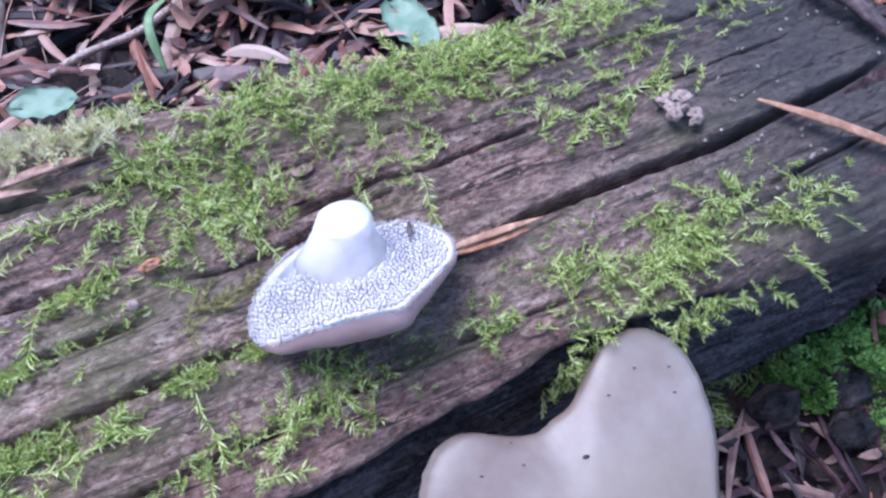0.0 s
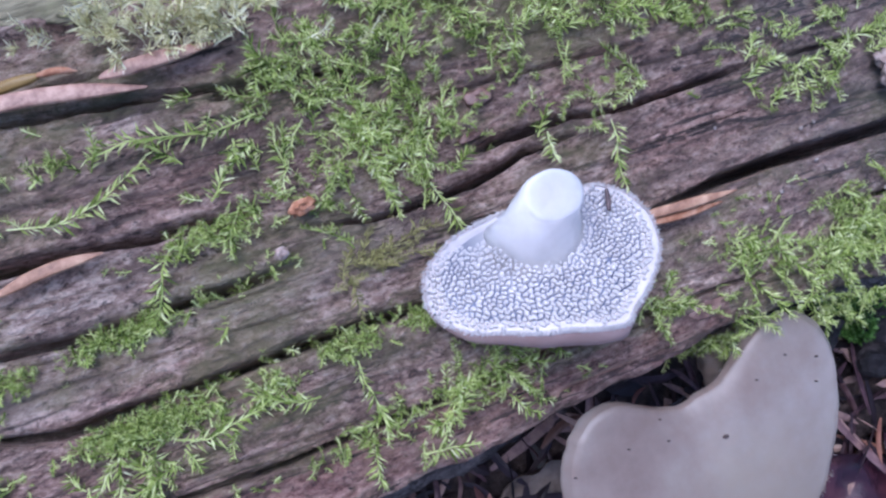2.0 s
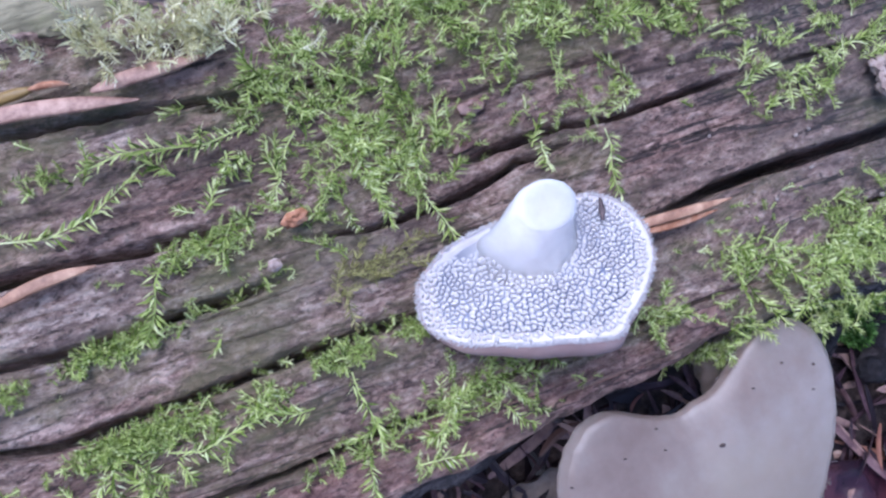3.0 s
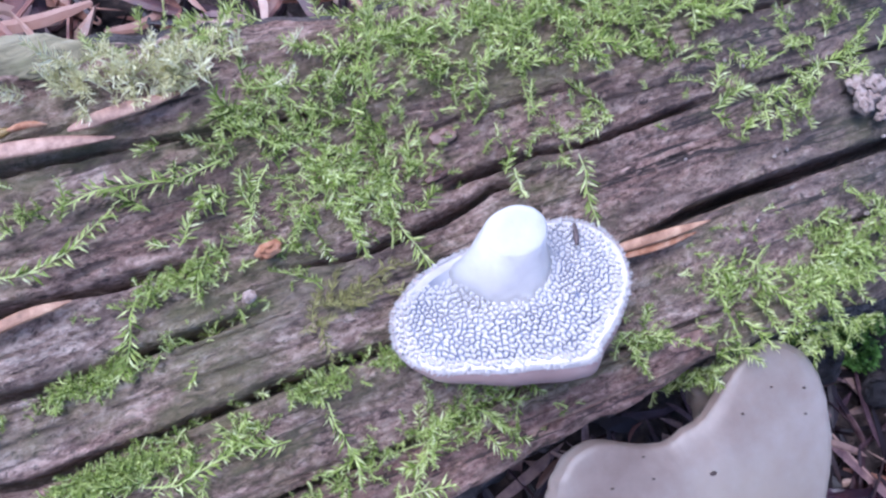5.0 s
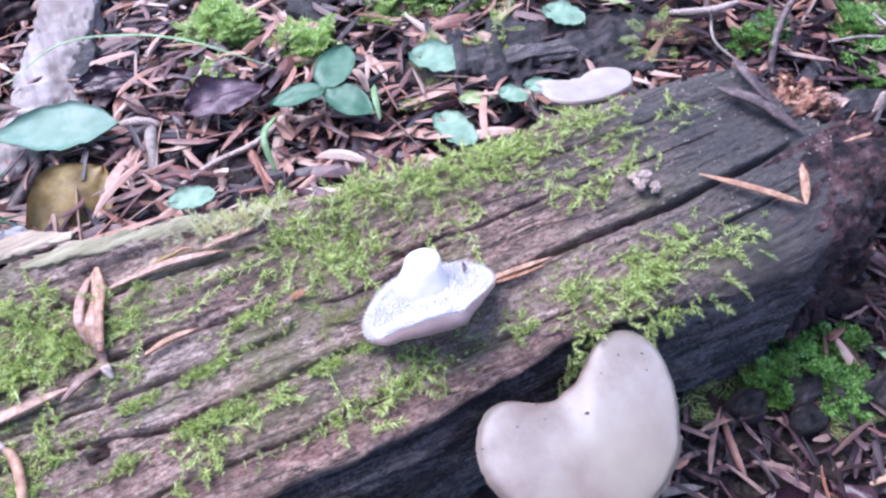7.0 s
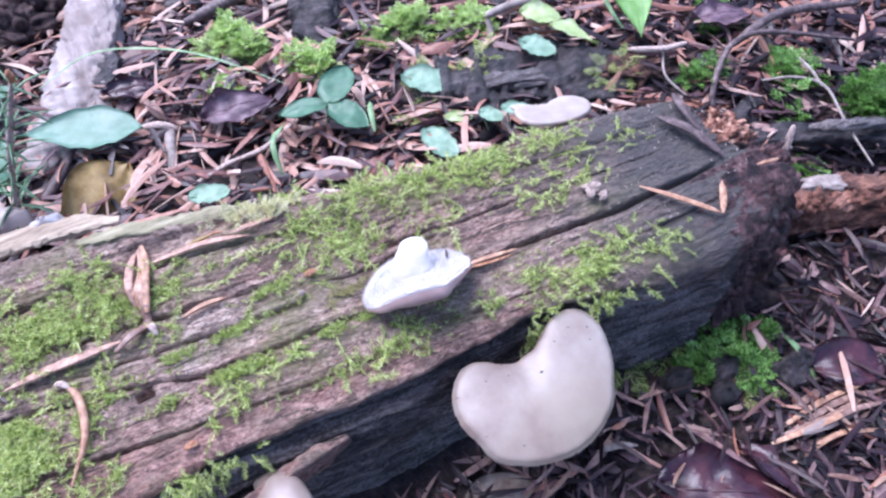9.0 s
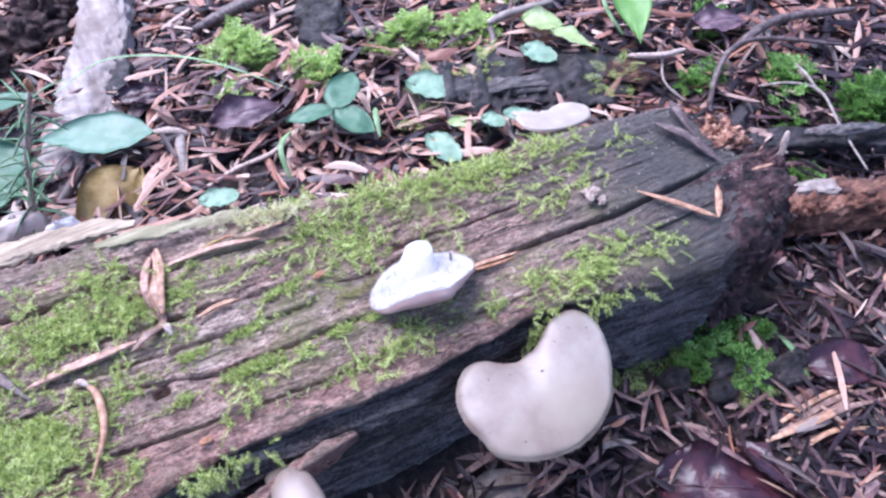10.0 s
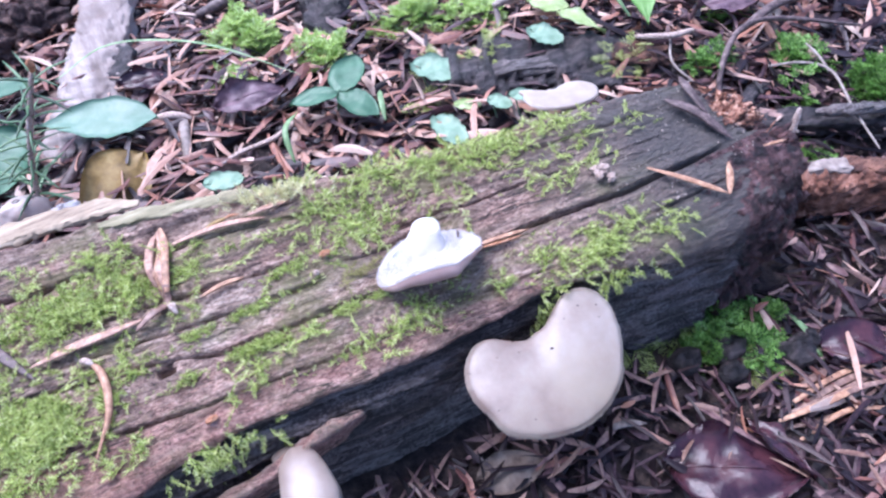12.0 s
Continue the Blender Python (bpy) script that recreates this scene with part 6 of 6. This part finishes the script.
# ---- moss cushions on the ground ----
def cushion(x, y, r, high, count, size=1.6):
    """Fronds that spread from a few tufts of uneven height, with gaps between them."""
    k = max(3, int(r / 2.0))
    tuft = rng.integers(0, k, count)
    ca, cq = rng.uniform(0, 2 * math.pi, k), np.sqrt(rng.random(k))
    a, q = rng.uniform(0, 2 * math.pi, count), np.sqrt(rng.random(count))
    wide = rng.uniform(2.2, 4.6, k)[tuft]
    px, py = x + r * (cq * np.cos(ca))[tuft] + wide * q * np.cos(a), y + r * (cq * np.sin(ca))[tuft] + wide * q * np.sin(a)
    z = ground_z(px, py) + high * (rng.uniform(0.15, 1.2, k) * (1 - 0.5 * cq**2))[tuft] * (1 - 0.9 * q**2) + 1.0
    return px, py, z, a + rng.normal(0, 0.5, count), rng.uniform(0.2, 1.0, count) * (1.2 - q), np.full(count, size) * rng.uniform(0.5, 1.3, count)


def cushions(name, sets, label, material, forms=None):
    cols = [np.concatenate(c) for c in zip(*sets)]
    px, py, z, yaw, pitch, size = cols
    px, py, z, yaw, pitch, size = (c[::4 if forms else 2] for c in (px, py, z, yaw, pitch, size))
    v, f = scatter(forms or FRONDS, np.stack([px, py, z], -1), yaw, pitch * (1.0 if forms else 0.8), rng.normal(0, 0.4, len(px)), size * 0.85)
    tagged(part(name, v, f, material, smooth=False), label, "moss", kind="stuff")


cushions("moss_cushion", [cushion(-5, 184, 15, 16, 1100, 0.95), cushion(-22, 164, 7, 8, 200, 0.85), cushion(24, 159, 9, 15, 560, 0.95), cushion(42, 180, 5, 9, 140, 0.8)],
         "bright green feathery moss cushion behind the log", BRIGHT_MOSS, PLUMES)
cushions("moss_cushion", [cushion(61, 162, 5, 8, 160, 0.85), cushion(79, 160, 9, 12, 520, 0.95), cushion(107, 149, 11, 15, 760, 0.95), cushion(140, 160, 8, 9, 220, 0.9)],
         "bright green moss cushion under a pinkish stick", BRIGHT_MOSS, PLUMES)
cushions("moss_cushion", [cushion(92, 112, 9, 16, 60, 0.8), cushion(140, 80, 9, 20, 60, 0.8), cushion(52, 102, 8, 4, 40, 0.8), cushion(72, 122, 8, 10, 40, 0.8)], "moss growing on black rotten wood", MOSS)
cushions("moss_cushion", [cushion(178, 50, 7, 9, 240, 0.85), cushion(217, 38, 9, 12, 400, 0.95), cushion(238, 5, 14, 18, 1000, 0.95), cushion(218, 84, 9, 10, 320, 0.9), cushion(184, -6, 6, 8, 160, 0.75), cushion(202, 20, 6, 12, 160, 0.75)],
         "green moss cushion among roots", EMERALD_MOSS, PLUMES)
cushions("moss_cushion", [cushion(86, -51, 9, 18, 560, 0.8), cushion(94, -64, 8, 14, 420, 0.8), cushion(108, -60, 6, 10, 180, 0.75)], "bright green moss cushion below the rotten end", EMERALD_MOSS, PLUMES)
cushions("moss_cushion", [cushion(72, -47, 9, 7, 36, 1.0), cushion(58, -43, 6, 5, 16, 1.0), cushion(90, -72, 8, 3, 40, 0.7), cushion(150, -100, 10, 5, 60, 0.8)], "dark green moss in the shade beside the log", MOSS)
for k, (cx_, cy_, sz) in enumerate(((86, -60, 14), (103, -74, 15), (96, -50, 10), (112, -72, 10), (80, -68, 11), (70, -56, 12))):
    crumb("charred_chunk", (cx_, cy_, float(ground_z(cx_, cy_)) + 6), (sz, sz * 0.8, sz * 0.9), 70 + k, BLACK_ROT, "black wet wood chunk among moss", "wood chunk", "black chunks among moss", rough=0.3)

# ---- fallen needles ----
def needle_form(length, wide, bend, seed, n=7, sides=5):
    v, f = strand([(-length / 2, 0, 0), (-length * 0.15, bend * 0.7, 0.5), (length * 0.2, bend * 0.6, 0.4), (length / 2, -bend * 0.3, 0)], wide, wide * 0.2, n, sides, (0.42, 0.1))
    tri = f[1]
    return v, np.vstack([f[0], np.c_[tri, tri[:, 2]]])


def flake_form(length, wide, seed):
    """A thin broken flake of bark or leaf."""
    r = np.random.default_rng(seed)
    a = np.linspace(0, 2 * math.pi, 7, endpoint=False) + r.normal(0, 0.15, 7)
    q = r.uniform(0.7, 1.1, 7)
    rim = np.stack([np.cos(a) * q * length / 2, np.sin(a) * q * wide / 2, r.normal(0, 0.35, 7)], -1)
    v = np.vstack([rim, rim * 0.94 - np.array([0, 0, 0.5]), [[0, 0, 0.5]], [[0, 0, -0.4]]])
    j = np.arange(7)
    k = (j + 1) % 7
    f = np.vstack([np.stack([j, k, k * 0 + 14, k * 0 + 14], -1), np.stack([k + 7, j + 7, k * 0 + 15, k * 0 + 15], -1), np.stack([k, j, j + 7, k + 7], -1)])
    return v, f


FORMS = [needle_form(12 + 2.2 * k, 1.9 + 0.42 * (k % 5), 1.2 * (k % 4) - 1.6, k) for k in range(10)] + [flake_form(8 + 3.0 * k, 3.0 + 1.3 * k, 500 + k) for k in range(4)]


def litter_places(n, box):
    x = rng.uniform(box[0], box[1], n)
    y = rng.uniform(box[2], box[3], n)
    clear = ((y > back_y(np.clip(x, -299, 119)) + 5) | (y < front_y(np.clip(x, -299, 119)) - 12) | (x > 132))
    along = np.clip(((x - 60) * 105 - (y - 116) * 50) / 13525, 0, 1)
    clear &= (np.hypot(x - 60 - 105 * along, y - 116 + 50 * along) > 15) | (rng.random(n) < 0.12)
    return x[clear], y[clear]


def litter(name, n, box, material, label, lift, size):
    x, y = litter_places(n, box)
    k = len(x)
    at = np.stack([x, y, ground_z(x, y) + rng.uniform(0.3, lift, k)], -1)
    forms = [(v, np.where(f[:, 2:3] == f[:, 3:4], f, f)) for v, f in FORMS]
    v, f = scatter(forms, at, rng.uniform(0, 2 * math.pi, k), rng.normal(0, 0.14, k), rng.normal(0, 0.6, k), rng.uniform(*size, k))
    same = f[:, 2] == f[:, 3]
    tagged(part(name, v, [f[~same], f[same][:, :3]], material, smooth=False), label, "needle litter", kind="stuff")


litter("needle_litter", 7000, (-170, 330, 30, 380), LITTER, "reddish-brown and tan fallen needles covering the soil", 7.0, (0.6, 1.25))
litter("needle_litter", 2400, (-170, 330, 30, 380), DARK_NEEDLE, "dark damp fallen needles in the litter", 6.0, (0.6, 1.3))
litter("wet_needle_litter", 6600, (-60, 330, -170, 30), DARK_NEEDLE, "dark wet fallen needles beside the log", 7.0, (0.35, 0.9))
litter("wet_needle_litter", 1100, (150, 330, 20, 200), DARK_NEEDLE, "dark purple-brown damp needles and bark bits among roots", 8.5, (0.5, 1.3))
litter("wet_needle_litter", 600, (-60, 330, -170, 30), LITTER, "tan and orange needles among the wet ones", 8.5, (0.35, 0.75))
litter("wet_needle_litter", 220, (90, 330, -165, -62), LITTER, "pinkish-tan dry strips over the wet needles", 9.0, (0.55, 1.2))

FAR_FORMS = [needle_form(12 + 3.0 * k, 1.8 + 0.4 * k, 1.5 * k - 2, 40 + k, n=3, sides=3) for k in range(4)]
fx, fy = 60 + rng.normal(0, 520, 20000), 90 + rng.normal(0, 520, 20000)
out = (fx < -165) | (fx > 325) | (fy < -165) | (fy > 375)
out &= ~((fx > -320) & (fx < 0) & (fy > -60) & (fy < 70))
fx, fy = fx[out], fy[out]
v, f = scatter(FAR_FORMS, np.stack([fx, fy, ground_z(fx, fy) + rng.uniform(0.5, 4, len(fx))], -1), rng.uniform(0, 6.28, len(fx)), rng.normal(0, 0.1, len(fx)), rng.normal(0, 0.5, len(fx)), rng.uniform(0.8, 1.6, len(fx)))
same = f[:, 2] == f[:, 3]
tagged(part("needle_litter", v, [f[~same], f[same][:, :3]], LITTER, smooth=False), "scattered fallen needles over the forest floor further off", "needle litter", kind="stuff")

# needles that lie on top, one by one
needle_meshes = [mesh_data("fallen_needle", v, [f[f[:, 2] != f[:, 3]], f[f[:, 2] == f[:, 3]][:, :3]], NEEDLE, False) for v, f in FORMS[:10]]
wet_meshes = [mesh_data("wet_needle", v, [f[f[:, 2] != f[:, 3]], f[f[:, 2] == f[:, 3]][:, :3]], WET_NEEDLE, False) for v, f in FORMS[:10]]
x, y = litter_places(420, (-110, 250, 60, 260))
x2, y2 = litter_places(160, (0, 200, -130, -40))
for meshes, places, big, label in ((needle_meshes, list(zip(x, y))[:170], 1.0, "dry flat fallen needle on top of the litter"), (wet_meshes, list(zip(x2, y2))[:90], 0.62, "damp dark fallen needle lying beside the log")):
    for px, py in places:
        ob = new("fallen_needle", meshes[rng.integers(0, len(meshes))])
        ob.matrix_world = Matrix.Translation(Vector((px, py, float(ground_z(px, py)) + rng.uniform(7, 10))) * MM) @ Euler((rng.normal(0, 0.5), rng.normal(0, 0.12), rng.uniform(0, 6.28))).to_matrix().to_4x4() @ Matrix.Scale(big, 4)
        tagged(ob, label, "needle", "needles on top of the litter")
